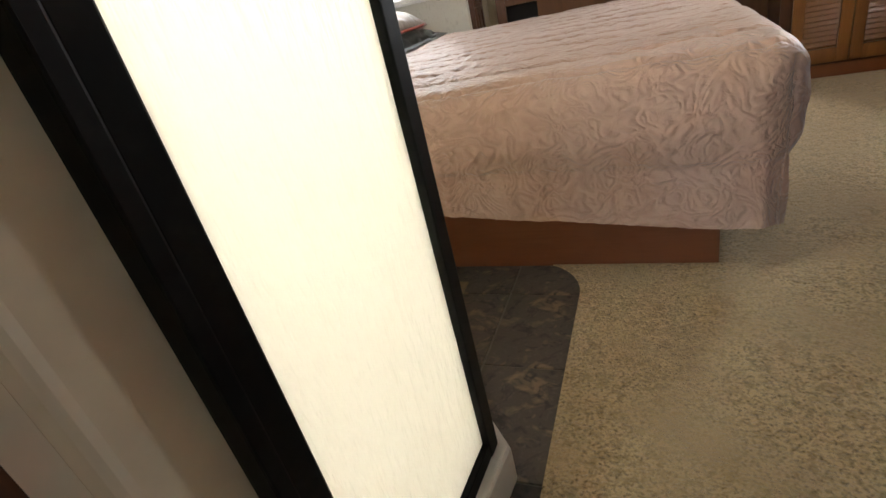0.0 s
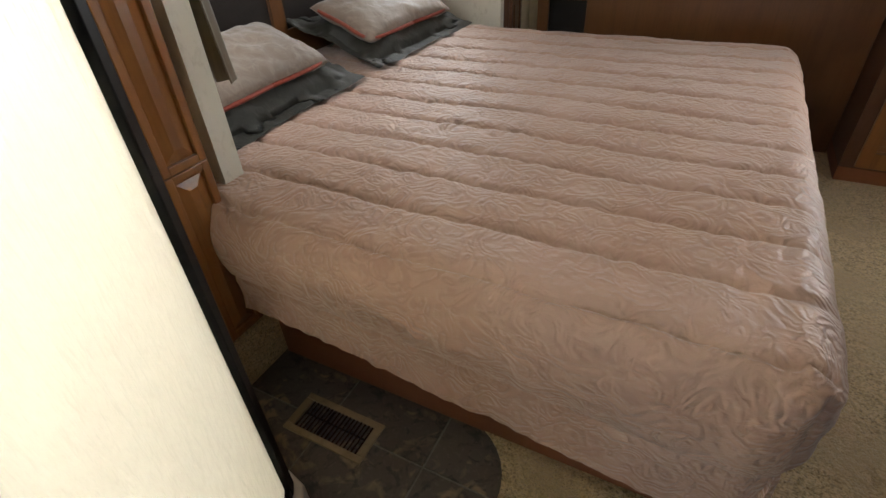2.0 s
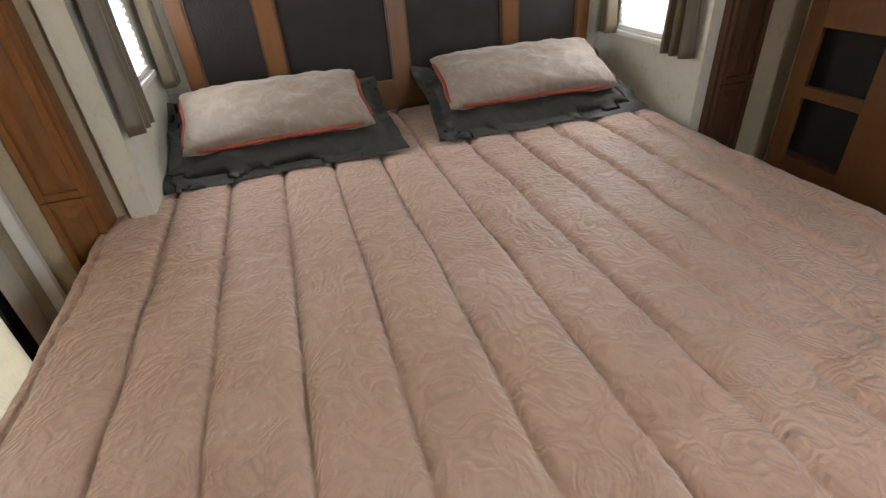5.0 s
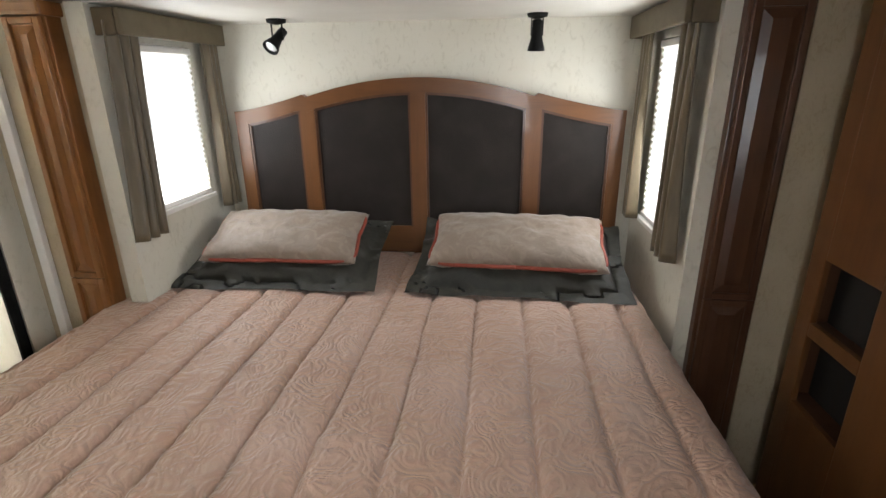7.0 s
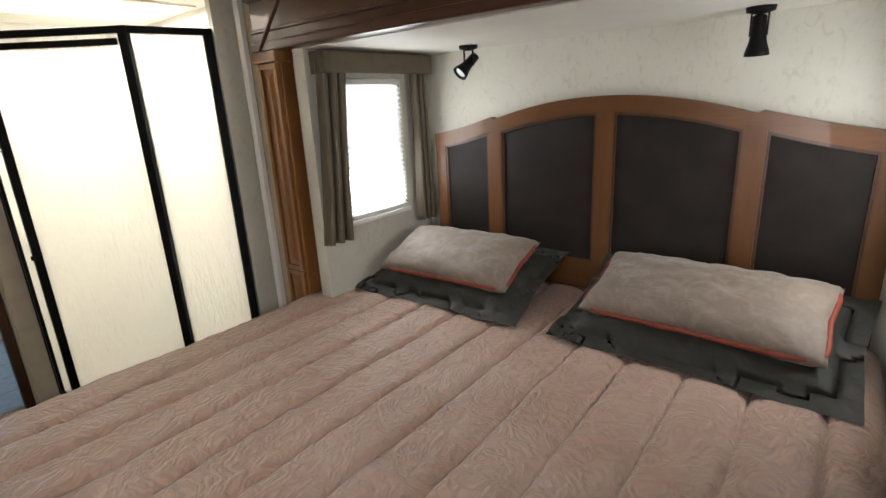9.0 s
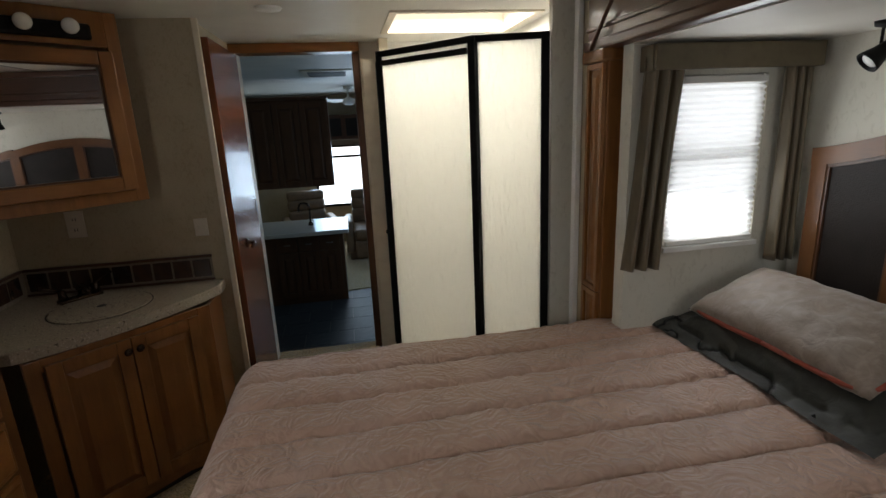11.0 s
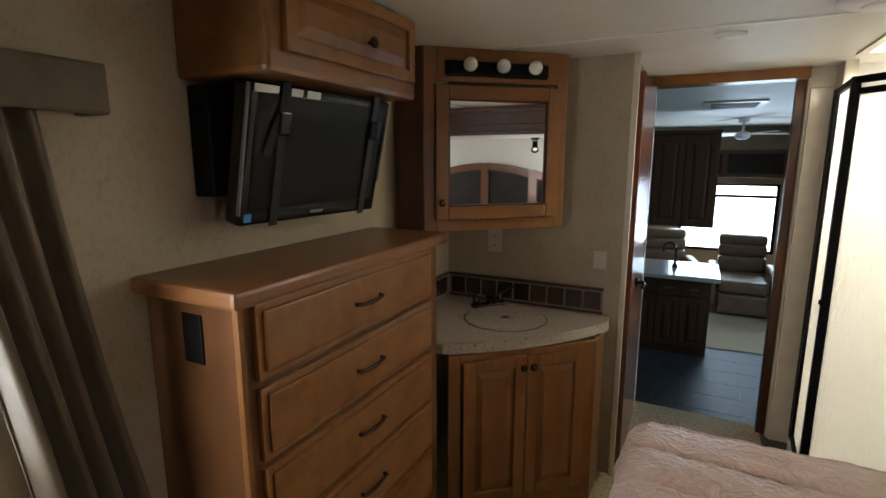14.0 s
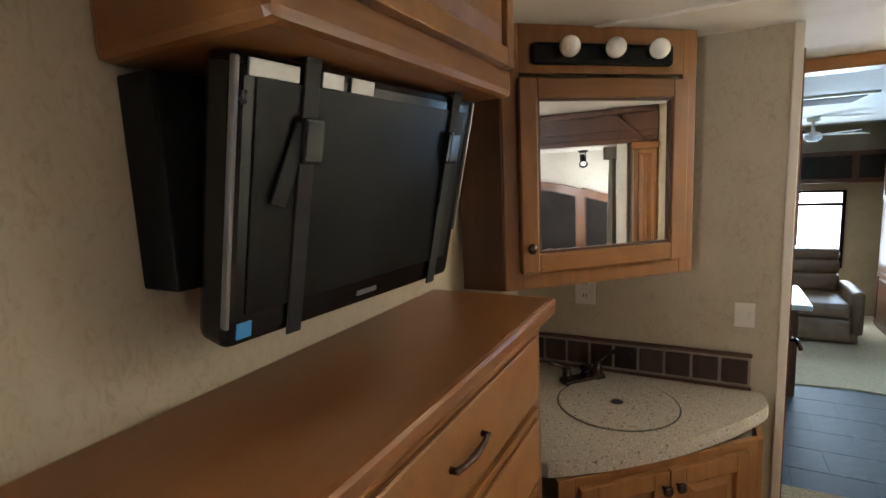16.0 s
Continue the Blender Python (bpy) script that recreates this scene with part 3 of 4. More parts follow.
# ---- doorway to the living area ----
frame_ob = thing("door_frame", "cherry-stained bedroom door frame", "door frame", kind="structure")
part("jamb", boxes((0.061, 0.105, -0.028, 0.022, 0, 1.944, 0.004)), M_CHERRY, frame_ob)
part("jamb", boxes((0.762, 0.80, -0.028, 0.095, 0, 1.944, 0.004)), M_TRIM, frame_ob, "cream door jamb")
part("head", boxes((0.061, 0.80, -0.028, 0.10, 1.945, 1.998, 0.004)), M_WOOD_X, frame_ob)
door = thing("door_1", "open cherry-veneer bedroom door with bronze lever", "door", kind="structure")
part("slab", boxes((0.757, 0.788, 0.105, 0.735, 0.015, 1.935, 0.003)), M_DOOR, door)
lever = lathe(bmesh.new(), [(0.026, 0), (0.026, 0.008), (0.010, 0.012), (0.010, 0.045)], pose(0.757, 0.54, 0.935, 0, -90, 0))
tube(lever, [(0.715, 0.54, 0.935), (0.712, 0.57, 0.936), (0.712, 0.64, 0.933)], 0.008)
part("door_handle", lever, M_BRONZE, door, "dark bronze lever handle", smooth=True)
part("hinge_plate", boxes((0.752, 0.757, 0.11, 0.15, 1.02, 1.10, 0.002)), M_SILVER, door)
setting("corner_trim", boxes((0.772, 0.798, YV - 0.004, YV + 0.012, 0, CEIL - 0.002, 0.004)), M_TRIM, "cream corner moulding at vanity wall", "trim")
setting("corner_trim", boxes((-0.049, 0.052, 0.0505, 0.072, 0, 1.90, 0.008)), M_TRIM, "cream fluted corner trim beside shower", "trim")

# ---- bed ----
BX0, BX1, BY0, BY1, BTOP = -1.54, 0.665, 1.378, 3.56, 0.655
SEAM, FIRST = 0.181, 1.435
bed = thing("bed", "king bed with dusty rose quilted bedspread on wooden base", "bed")
part("base_side", boxes((-0.80, 0.490, 1.490, 1.510, 0.0, 0.34, 0.003)), M_BASE, bed, "reddish laminate bed base")
part("base_foot", boxes((0.470, 0.490, 1.5105, 3.4795, 0.0, 0.34, 0.003)), M_BASE, bed)
part("base_side", boxes((-0.80, 0.490, 3.48, 3.50, 0.0, 0.34, 0.003)), M_BASE, bed)
part("base_outlet", boxes((-0.485, -0.425, 1.484, 1.4895, 0.225, 0.295, 0.002)), M_BLACK, bed, "small black outlet")
part("mattress", boxes((BX0, BX1 - 0.06, BY0 + 0.06, BY1 - 0.06, 0.345, BTOP - 0.03, 0.06)), M_WHITE, bed)
ER = 0.085


def fold(d):
    """How far cloth past the edge goes out and down."""
    if d <= 0:
        return 0.0, 0.0
    if d < ER * math.pi / 2:
        return ER * math.sin(d / ER), ER * (1 - math.cos(d / ER))
    e = d - ER * math.pi / 2
    return ER - 0.10 * e + 0.010 * math.sin(e * 24), ER + e


def spread(u, v):
    hang = 0.41
    a = BX0 + u * (BX1 - ER - BX0 + hang)
    b = BY0 + ER - hang + v * (BY1 - BY0 - 2 * ER + 2 * hang)
    da = a - (BX1 - ER)
    db = max(BY0 + ER - b, b - (BY1 - ER))
    oa, za = fold(da)
    ob_, zb = fold(db)
    if da > 0 and db > 0:
        p = (max(oa / ER, 0) ** 3 + max(ob_ / ER, 0) ** 3) ** (1 / 3)
        if p > 1:
            oa, ob_ = oa / p, ob_ / p
    x = min(a, BX1 - ER) + oa
    y = (BY0 + ER - ob_ if b < BY0 + ER else BY1 - ER + ob_) if db > 0 else b
    drop = max(za, zb)
    # puffed channels between lengthwise seams, with small puckers
    wob = 0.006 * noise.noise(Vector((a * 5, b * 2, 9.0)))
    q = ((b + wob - FIRST) / SEAM) % 1.0
    near = SEAM * min(q, 1 - q)
    crease = math.exp(-near / 0.010) * (1.0 - min(max(da, db, 0.0) / 0.10, 1.0))
    puff = 0.007 - 0.026 * crease
    n = noise.noise(Vector((a * 7, b * 9, 1.3))) * 0.006 + noise.noise(Vector((a * 26, b * 6, 4.0))) * 0.009 * math.exp(-near / 0.06) + noise.noise(Vector((a * 17, b * 15, 2.0))) * 0.004
    sag = 0.012 * noise.noise(Vector((a * 1.6, b * 1.4, 7.0)))
    puff += n
    # stitched line round the hanging sides
    low = max(da, db) - 0.285
    puff -= 0.012 * math.exp(-abs(low) / 0.008)
    side = min(drop / ER, 1.0)
    # the hem dips towards the foot
    dip = 0.14 * max(0.0, min(1.0, (a + 0.7) / 1.2)) * max(0.0, drop - 0.1) / 0.3
    z = BTOP - drop - dip + (puff + sag) * (1 - side)
    out = puff * side
    if db > 0 and zb >= za:
        y += -out if b < (BY0 + BY1) / 2 else out
    elif da > 0:
        x += out
    # rounded corners in plan at the foot
    rc = 0.11
    cx = BX1 - rc
    for cy, sg in ((BY0 + rc, -1), (BY1 - rc, 1)):
        vx, vy = x - cx, (y - cy) * sg
        if vx > 0 and vy > 0:
            k = max(vx, vy) / math.hypot(vx, vy)
            x, y = cx + vx * k, cy + vy * k * sg
    return Vector((x, y, z))


bm = grid(bmesh.new(), 230, 420, spread)
part("bedspread", bm, M_QUILT, bed, "dusty rose quilted satin bedspread", smooth=True)


def cushion(name, w, d, h, mat, parent, at, flange=0.0, label="", wrinkle=0.01):
    """A stuffed pad, w along y and d along x, with an optional flat flange."""
    bm = bmesh.new()
    for sgn in (1, -1):
        def place(u, v):
            x, y = 2 * u - 1, 2 * v - 1
            fx, fy = 1 - flange / (d / 2), 1 - flange / (w / 2)
            ex, ey = min(1, abs(x) / fx), min(1, abs(y) / fy)
            t = max(0.0, (1 - ex ** 2.6) * (1 - ey ** 3.4)) ** 0.5
            k = 1 - 0.05 * (abs(x) * (1 - abs(y)) + abs(y) * (1 - abs(x)))
            r = wrinkle * noise.noise(Vector((x * 3.1 + 5 * w, y * 5.3, sgn * 2.0 + at.translation.y)))
            r += 0.5 * wrinkle * noise.noise(Vector((x * 7, y * 14 + at.translation.y, 3.0)))
            z = sgn * (h / 2 * t + 0.003) + r * (0.35 + t) + (0.02 * noise.noise(Vector((x * 2, y * 2.6, at.translation.y))) if flange else 0)
            if not flange:
                z += 0.007 * (ex ** 5 + ey ** 5) * t * math.sin(44 * w * y * (1 - 0.4 * ey ** 5) + 30 * d * x * ey ** 5 + 2.0 * math.sin(9 * y))
            return Vector((x * d / 2 * k, y * w / 2 * k, z))
        grid(bm, 36, 48, place)
    bmesh.ops.remove_doubles(bm, verts=bm.verts, dist=0.0075)
    bmesh.ops.recalc_face_normals(bm, faces=bm.faces)
    return part(name, bm, mat, parent, label, smooth=True, at=at)


def piped_edge(w, d):
    pts = []
    for k in range(65):
        a = 2 * math.pi * k / 64
        c, s = math.cos(a), math.sin(a)
        x, y = abs(c) ** 0.28 * math.copysign(1, c), abs(s) ** 0.28 * math.copysign(1, s)
        f = 1 - 0.05 * (abs(x) * (1 - abs(y)) + abs(y) * (1 - abs(x)))
        pts.append((x * d / 2 * f, y * w / 2 * f, 0.002))
    return tube(bmesh.new(), pts, 0.009, 6)


for yc, wl, ws, turn in ((2.0, 0.70, 0.88, 2.0), (3.045, 0.75, 0.92, -3.0)):
    sham = thing("pillow_sham", "olive satin flanged pillow sham lying against headboard", "pillow", pose(-1.265, yc + 0.01, 0.752, 0, 17, turn), "pillow shams")
    cushion("pillow", ws, 0.56, 0.13, M_SHAM, sham, Matrix(), flange=0.07, wrinkle=0.018)
    lum = thing("lumbar_pillow", "champagne brocade lumbar pillow with red piping", "pillow", pose(-1.262, yc, 0.826, 0, 21, turn), "lumbar pillows")
    cushion("cover", wl, 0.36, 0.14, M_PILLOW, lum, Matrix(), wrinkle=0.007)
    part("piping", piped_edge(wl, 0.36), M_PIPE, lum, "red corded piping", smooth=True)

# ---- headboard ----
hb = thing("headboard", "arched cherry headboard with dark padded panels", "headboard")
HX, HY0, HY1, HM = -1.552, 1.673, 3.523, 2.574
CRL, CRR = 2.037, 3.111


def hb_top(y):
    if y < CRL:
        f = (y - HY0) / (CRL - HY0)
        return 1.362 + 0.082 * f ** 1.35
    if y > CRR:
        f = (HY1 - y) / (HY1 - CRR)
        return 1.362 + 0.082 * f ** 1.35
    f = (y - HM) / ((CRR - CRL) / 2)
    return 1.512 - 0.085 * f * f


def strip_between(y0, y1, low, high, x0, x1, n=14):
    """A board between two curves."""
    bm = bmesh.new()
    rows = []
    for i in range(n + 1):
        y = y0 + (y1 - y0) * i / n
        rows.append([bm.verts.new((x, y, z)) for x, z in ((x0, low(y)), (x1, low(y)), (x1, high(y)), (x0, high(y)))])
    for a, b in zip(rows, rows[1:]):
        for k in range(4):
            bm.faces.new((a[k], a[(k + 1) % 4], b[(k + 1) % 4], b[k]))
    bm.faces.new(rows[0][::-1])
    bm.faces.new(rows[-1])
    bmesh.ops.recalc_face_normals(bm, faces=bm.faces)
    return bm


stiles = [(HY0, HY0 + 0.062), (CRL - 0.037, CRL + 0.037), (HM - 0.036, HM + 0.036), (CRR - 0.037, CRR + 0.037), (HY1 - 0.062, HY1)]
for a, b in stiles:
    part("stile", strip_between(a, b, lambda y: 0.62, lambda y: hb_top(y) - 0.06, HX - 0.035, HX, 3), M_HEAD, hb)
for a, b in ((HY0, CRL), (CRL, CRR), (CRR, HY1)):
    part("top_rail", strip_between(a, b, lambda y: hb_top(y) - 0.066, hb_top, HX - 0.037, HX + 0.004, 22), M_HEAD_Y, hb)
part("bottom_rail", boxes((HX - 0.034, HX - 0.002, HY0 + 0.062, HY1 - 0.062, 0.66, 0.80, 0.004)), M_HEAD_Y, hb)
for (a, b), (c, d) in zip(stiles, stiles[1:]):
    part("padded_panel", strip_between(b, c, lambda y: 0.78, lambda y: hb_top(y) - 0.064, HX - 0.034, HX - 0.014, 14), M_LEATHER, hb, "dark brown padded leatherette panel")
    part("bead", strip_between(b, b + 0.010, lambda y: 0.8, lambda y: hb_top(y) - 0.066, HX - 0.016, HX - 0.005, 2), M_CHERRY, hb)
    part("bead", strip_between(c - 0.010, c, lambda y: 0.8, lambda y: hb_top(y) - 0.066, HX - 0.016, HX - 0.005, 2), M_CHERRY, hb)
    part("bead", strip_between(b + 0.010, c - 0.010, lambda y: hb_top(y) - 0.078, lambda y: hb_top(y) - 0.066, HX - 0.016, HX - 0.005, 14), M_CHERRY, hb)

# ---- reading spots on the slide-out ceiling ----


def spot(y, aim):
    ob = thing("reading_spot", "black adjustable reading spot light, unlit", "spot light", pose(-1.44, y, SCEIL), "reading spots")
    part("canopy", lathe(bmesh.new(), [(0.010, -0.022), (0.040, -0.014), (0.043, 0.0)], n=20), M_BLACK, ob, smooth=True)
    part("bracket_arm", boxes((-0.004, 0.004, -0.026, -0.021, -0.085, -0.018)), M_BLACK, ob)
    part("bracket_arm", boxes((-0.004, 0.004, 0.021, 0.026, -0.085, -0.018)), M_BLACK, ob)
    head = lathe(bmesh.new(), [(0.012, 0.052), (0.020, 0.048), (0.021, 0.0), (0.026, -0.03), (0.034, -0.055), (0.036, -0.068), (0.031, -0.068), (0.027, -0.055)], n=20)
    part("head", head, M_BLACK, ob, at=pose(0, 0, -0.075, *aim), smooth=True)
    part("bulb", lathe(bmesh.new(), [(0.004, -0.066), (0.022, -0.062), (0.026, -0.056), (0.02, -0.05)], n=16), M_BULB, ob, "pale reflector bulb", at=pose(0, 0, -0.075, *aim), smooth=True)


spot(1.98, (0, -50, -20))
spot(3.10, (0, 8, 0))

# ---- dresser ----
DX, DY0, DY1, DZ = 1.375, 1.547, 2.471, 1.28
dresser = thing("dresser", "honey maple five-drawer dresser with dark top", "dresser")
# body darker than the maple fronts: shade on its side put into the colour
part("body", boxes((DX, XW - 0.002, DY0, DY1, 0.08, DZ - 0.042, 0.003)), M_HEAD, dresser)
part("plinth", boxes((DX + 0.03, XW - 0.002, DY0 + 0.002, DY1 - 0.002, 0.006, 0.08)), M_CHERRY_Y, dresser)
part("top", boxes((DX - 0.035, XW - 0.001, DY0 - 0.035, DY1 + 0.035, DZ - 0.040, DZ, 0.010)), M_TOP, dresser, "dark stained dresser top")
part("corner_strip", boxes((DX - 0.004, DX + 0.014, DY1 - 0.012, DY1 + 0.003, 0.08, DZ - 0.045, 0.003)), M_WOOD_Z, dresser)
DH, PITCH = 0.182, 0.200
for k in range(5):
    z = 0.255 + k * PITCH
    w = 0.82
    at = pose(DX, DY1 - 0.035, z, 0, 0, -90)
    bm = bmesh.new()
    box(bm, 0, w, -0.016, 0, 0, DH, 0.004)
    box(bm, 0.018, w - 0.018, -0.024, -0.0165, 0.018, DH - 0.018, 0.006)
    dr = part("drawer", bm, M_WOOD_Y, dresser, at=at)
    h = bmesh.new()
    x0, x1, zc = w / 2 - 0.06, w / 2 + 0.06, DH / 2
    tube(h, [(x0, -0.022, zc), (x0, -0.036, zc), (x0 + 0.025, -0.038, zc - 0.004), (w / 2, -0.040, zc - 0.005), (x1 - 0.025, -0.038, zc - 0.004), (x1, -0.036, zc), (x1, -0.022, zc)], [0.006, 0.006, 0.005, 0.0065, 0.005, 0.006, 0.006])
    part("handle", h, M_BRONZE, dr, "curved bronze pull", smooth=True)
part("outlet_plate", boxes((1.49, 1.555, DY1, DY1 + 0.005, 1.085, 1.205, 0.003)), M_BLACK, dresser, "black outlet plate")

# ---- television on its bracket ----
tv = thing("television", "black flat television strapped to wall bracket", "television", pose(1.514, 2.022, 1.560, 0, 0, -90) @ pose(0, 0, 0, 13, 0, -4))
TW, TH = 0.550, 0.368
part("casing", boxes((-TW / 2, TW / 2, -0.014, 0.045, -TH / 2, TH / 2, 0.012)), M_GLOSS, tv)
part("back_shell", boxes((-TW / 2 + 0.05, TW / 2 - 0.05, 0.0455, 0.085, -TH / 2 + 0.03, TH / 2 - 0.03, 0.015)), M_BLACK, tv)
part("screen", boxes((-TW / 2 + 0.028, TW / 2 - 0.028, -0.0165, -0.0142, -TH / 2 + 0.045, TH / 2 - 0.025)), M_SCREEN, tv, "dark unlit screen")
part("bezel_edge", boxes((-TW / 2 - 0.002, -TW / 2 + 0.004, -0.017, -0.005, -TH / 2 + 0.03, TH / 2 - 0.004, 0.003)), M_SILVER, tv)
part("bezel_edge", boxes((TW / 2 - 0.004, TW / 2 + 0.002, -0.017, -0.005, -TH / 2 + 0.1, TH / 2 - 0.004, 0.003)), M_SILVER, tv)
for x0, x1 in ((-0.26, -0.185), (-0.145, -0.105), (-0.09, -0.04)):
    part("top_label", boxes((x0, x1, -0.018, -0.0143, TH / 2 - 0.024, TH / 2 - 0.004, 0.001)), M_SILVER, tv)
part("logo_bar", boxes((-0.025, 0.025, -0.0165, -0.0142, -TH / 2 + 0.018, -TH / 2 + 0.026)), M_SILVER, tv)
part("sticker", boxes((-TW / 2 + 0.016, -TW / 2 + 0.038, -0.0165, -0.0142, -TH / 2 + 0.012, -TH / 2 + 0.034)), M_BLUE, tv, "small blue sticker")
for x in (-0.165, 0.20):
    st = part("strap", boxes((x - 0.013, x + 0.013, -0.021, -0.0172, -TH / 2 - 0.004, TH / 2 + 0.012, 0.001), (x - 0.013, x + 0.013, -0.021, 0.05, TH / 2 + 0.004, TH / 2 + 0.009, 0.001)), M_STRAP, tv, "black nylon strap")
    part("buckle", boxes((x - 0.018, x + 0.018, -0.032, -0.0212, 0.06, 0.12, 0.005)), M_GLOSS, st)
    part("strap_tail", boxes((x - 0.05, x - 0.026, -0.024, -0.0205, -0.06, 0.05, 0.001)), M_STRAP, st, at=pose(0, 0, 0, 0, 18 if x < 0 else -4, 0) if x < 0 else pose(0.035, 0, 0.04))
bracket = thing("tv_bracket", "black steel television wall bracket", "tv bracket")
part("wall_box", boxes((1.615, XW, 1.80, 2.31, 1.455, 1.735, 0.004)), M_BLACK, bracket)
part("arm", boxes((1.575, 1.614, 2.00, 2.10, 1.50, 1.60, 0.004)), M_BLACK, bracket)

# ---- overhead cabinet ----
oc = thing("overhead_cabinet", "honey maple overhead cabinet above television", "wall cabinet")
OX, OY0, OY1, OZ = 1.385, 1.675, 2.335, 1.745
part("body", boxes((OX, XW - 0.002, OY0, OY1, OZ, CEIL - 0.002, 0.014)), M_WOOD_Y, oc)
od = panel_front(oc, "door", pose(OX, OY1 - 0.05, OZ + 0.05, 0, 0, -90), OY1 - OY0 - 0.085, 0.19, M_WOOD_Y, rail=0.035)
knob(od, pose(0.315, -0.02, 0.075))

# ---- corner mirror cabinet ----
mc = thing("mirror_cabinet", "honey maple corner medicine cabinet with mirror door", "mirror cabinet", pose(1.532, 1.355, 0, 0, 0, 223.2))
MW, MZ0 = 0.652, 1.245
part("face_frame", boxes((0, 0.055, -0.0, 0.02, MZ0, CEIL - 0.002, 0.003), (MW - 0.05, MW, -0.0, 0.02, MZ0, CEIL - 0.002, 0.003), (0.055, MW - 0.05, 0, 0.02, MZ0, MZ0 + 0.05, 0.003),
     (0.055, MW - 0.05, 0, 0.02, 1.865, CEIL - 0.002, 0.003)), M_WOOD_Z, mc)
part("bottom", slab(bmesh.new(), [(0, 0.0205), (MW, 0.0205), (MW - 0.015, 0.03), (0.30, 0.34), (0.02, 0.09)], MZ0 + 0.002, MZ0 + 0.02), M_WOOD_X, mc)
# dark cherry here stands in for shade on the maple cabinet's unlit side
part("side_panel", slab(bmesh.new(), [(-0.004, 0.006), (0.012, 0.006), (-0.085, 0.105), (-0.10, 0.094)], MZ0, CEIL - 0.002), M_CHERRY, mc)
X0, X1, Z0, Z1, FR = 0.045, MW - 0.045, 1.297, 1.850, 0.055
md = part("door", boxes((X0, X0 + FR, -0.024, -0.002, Z0, Z1, 0.005)), M_WOOD_Z, mc, "maple door stile")
part("stile", boxes((X1 - FR, X1, -0.024, -0.002, Z0, Z1, 0.005)), M_WOOD_Z, md)
for z in (Z0, Z1 - FR):
    part("rail", boxes((X0 + FR, X1 - FR, -0.024, -0.002, z, z + FR, 0.005)), M_WOOD_X, md)
part("mirror", boxes((X0 + FR - 0.004, X1 - FR + 0.004, -0.010, -0.004, Z0 + FR - 0.004, Z1 - FR + 0.004)), M_MIRROR, md, "clear mirror glass")
part("liner", boxes((X0 + FR, X0 + FR + 0.008, -0.018, -0.0105, Z0 + FR, Z1 - FR), (X1 - FR - 0.008, X1 - FR, -0.018, -0.0105, Z0 + FR, Z1 - FR), (X0 + FR + 0.008, X1 - FR - 0.008, -0.018, -0.0105, Z0 + FR, Z0 + FR + 0.008), (X0 + FR + 0.008, X1 - FR - 0.008, -0.018, -0.0105, Z1 - FR - 0.008, Z1 - FR)), M_CHERRY, md)
knob(md, pose(X0 + 0.022, -0.024, Z0 + 0.075))
lb = thing("vanity_light", "black bar vanity light with three unlit globe bulbs", "vanity light", pose(1.532, 1.355, 0, 0, 0, 223.2))
part("bar", boxes((0.09, 0.545, -0.030, -0.001, 1.885, 1.945, 0.012)), M_BLACK, lb)
for x in (0.175, 0.318, 0.461):
    part("socket", lathe(bmesh.new(), [(0.018, 0), (0.016, 0.012)], pose(x, -0.030, 1.922, 90, 0, 0)), M_BLACK, lb)
    prof = [(0.012, 0.0)] + [(0.0285 * math.sin(a), 0.030 - 0.0285 * math.cos(a)) for a in np.linspace(0.5, 3.05, 10)]
    part("bulb", lathe(bmesh.new(), prof, pose(x, -0.041, 1.922, 90, 0, 0)), M_BULB, lb, "frosted globe bulb", smooth=True)

# ---- vanity ----
VA = 222.5
van = thing("vanity_cabinet", "honey maple corner vanity cabinet with two doors", "vanity cabinet", pose(1.345, 1.500, 0, 0, 0, VA))
VW, VH = 0.665, 0.775
part("face_frame", boxes((0, 0.05, 0, 0.02, 0.012, VH, 0.003), (VW - 0.05, VW, 0, 0.02, 0.012, VH, 0.003), (0.05, VW - 0.05, 0, 0.02, VH - 0.05, VH, 0.003), (0.05, VW - 0.05, 0.0, 0.02, 0.07, 0.11, 0.003)), M_WOOD_Z, van)
toe = [(0.05, 0.006), (0.10, 0.006), (0.13, 0.035), (0.20, 0.05), (VW / 2, 0.045), (VW - 0.20, 0.05), (VW - 0.13, 0.035), (VW - 0.10, 0.006), (VW - 0.05, 0.006), (VW - 0.05, 0.07), (0.05, 0.07)]
part("toe_board", slab(bmesh.new(), toe, -0.02, 0.0, m=pose(0, 0, 0, 90, 0, 0)), M_WOOD_X, van)
# near-black sheet paints the shade under the toe board
part("toe_recess", boxes((0.03, VW - 0.03, 0.03, 0.04, 0.006, 0.1)), M_RECESS_SHADE, van)
part("side_panel", slab(bmesh.new(), [(VW - 0.012, 0.0), (VW + 0.004, -0.004), (VW + 0.135, 0.135), (VW + 0.12, 0.145)], 0.006, VH), M_WOOD_Z, van)
dw = 0.275
for k in (0, 1):
    x = 0.057 + k * (dw + 0.004)
    d = panel_front(van, "door", pose(x, -0.0, 0.105), dw, 0.645, M_WOOD_Z, rail=0.05)
    knob(d, pose(dw - 0.02 if k == 0 else 0.02, -0.02, 0.60))

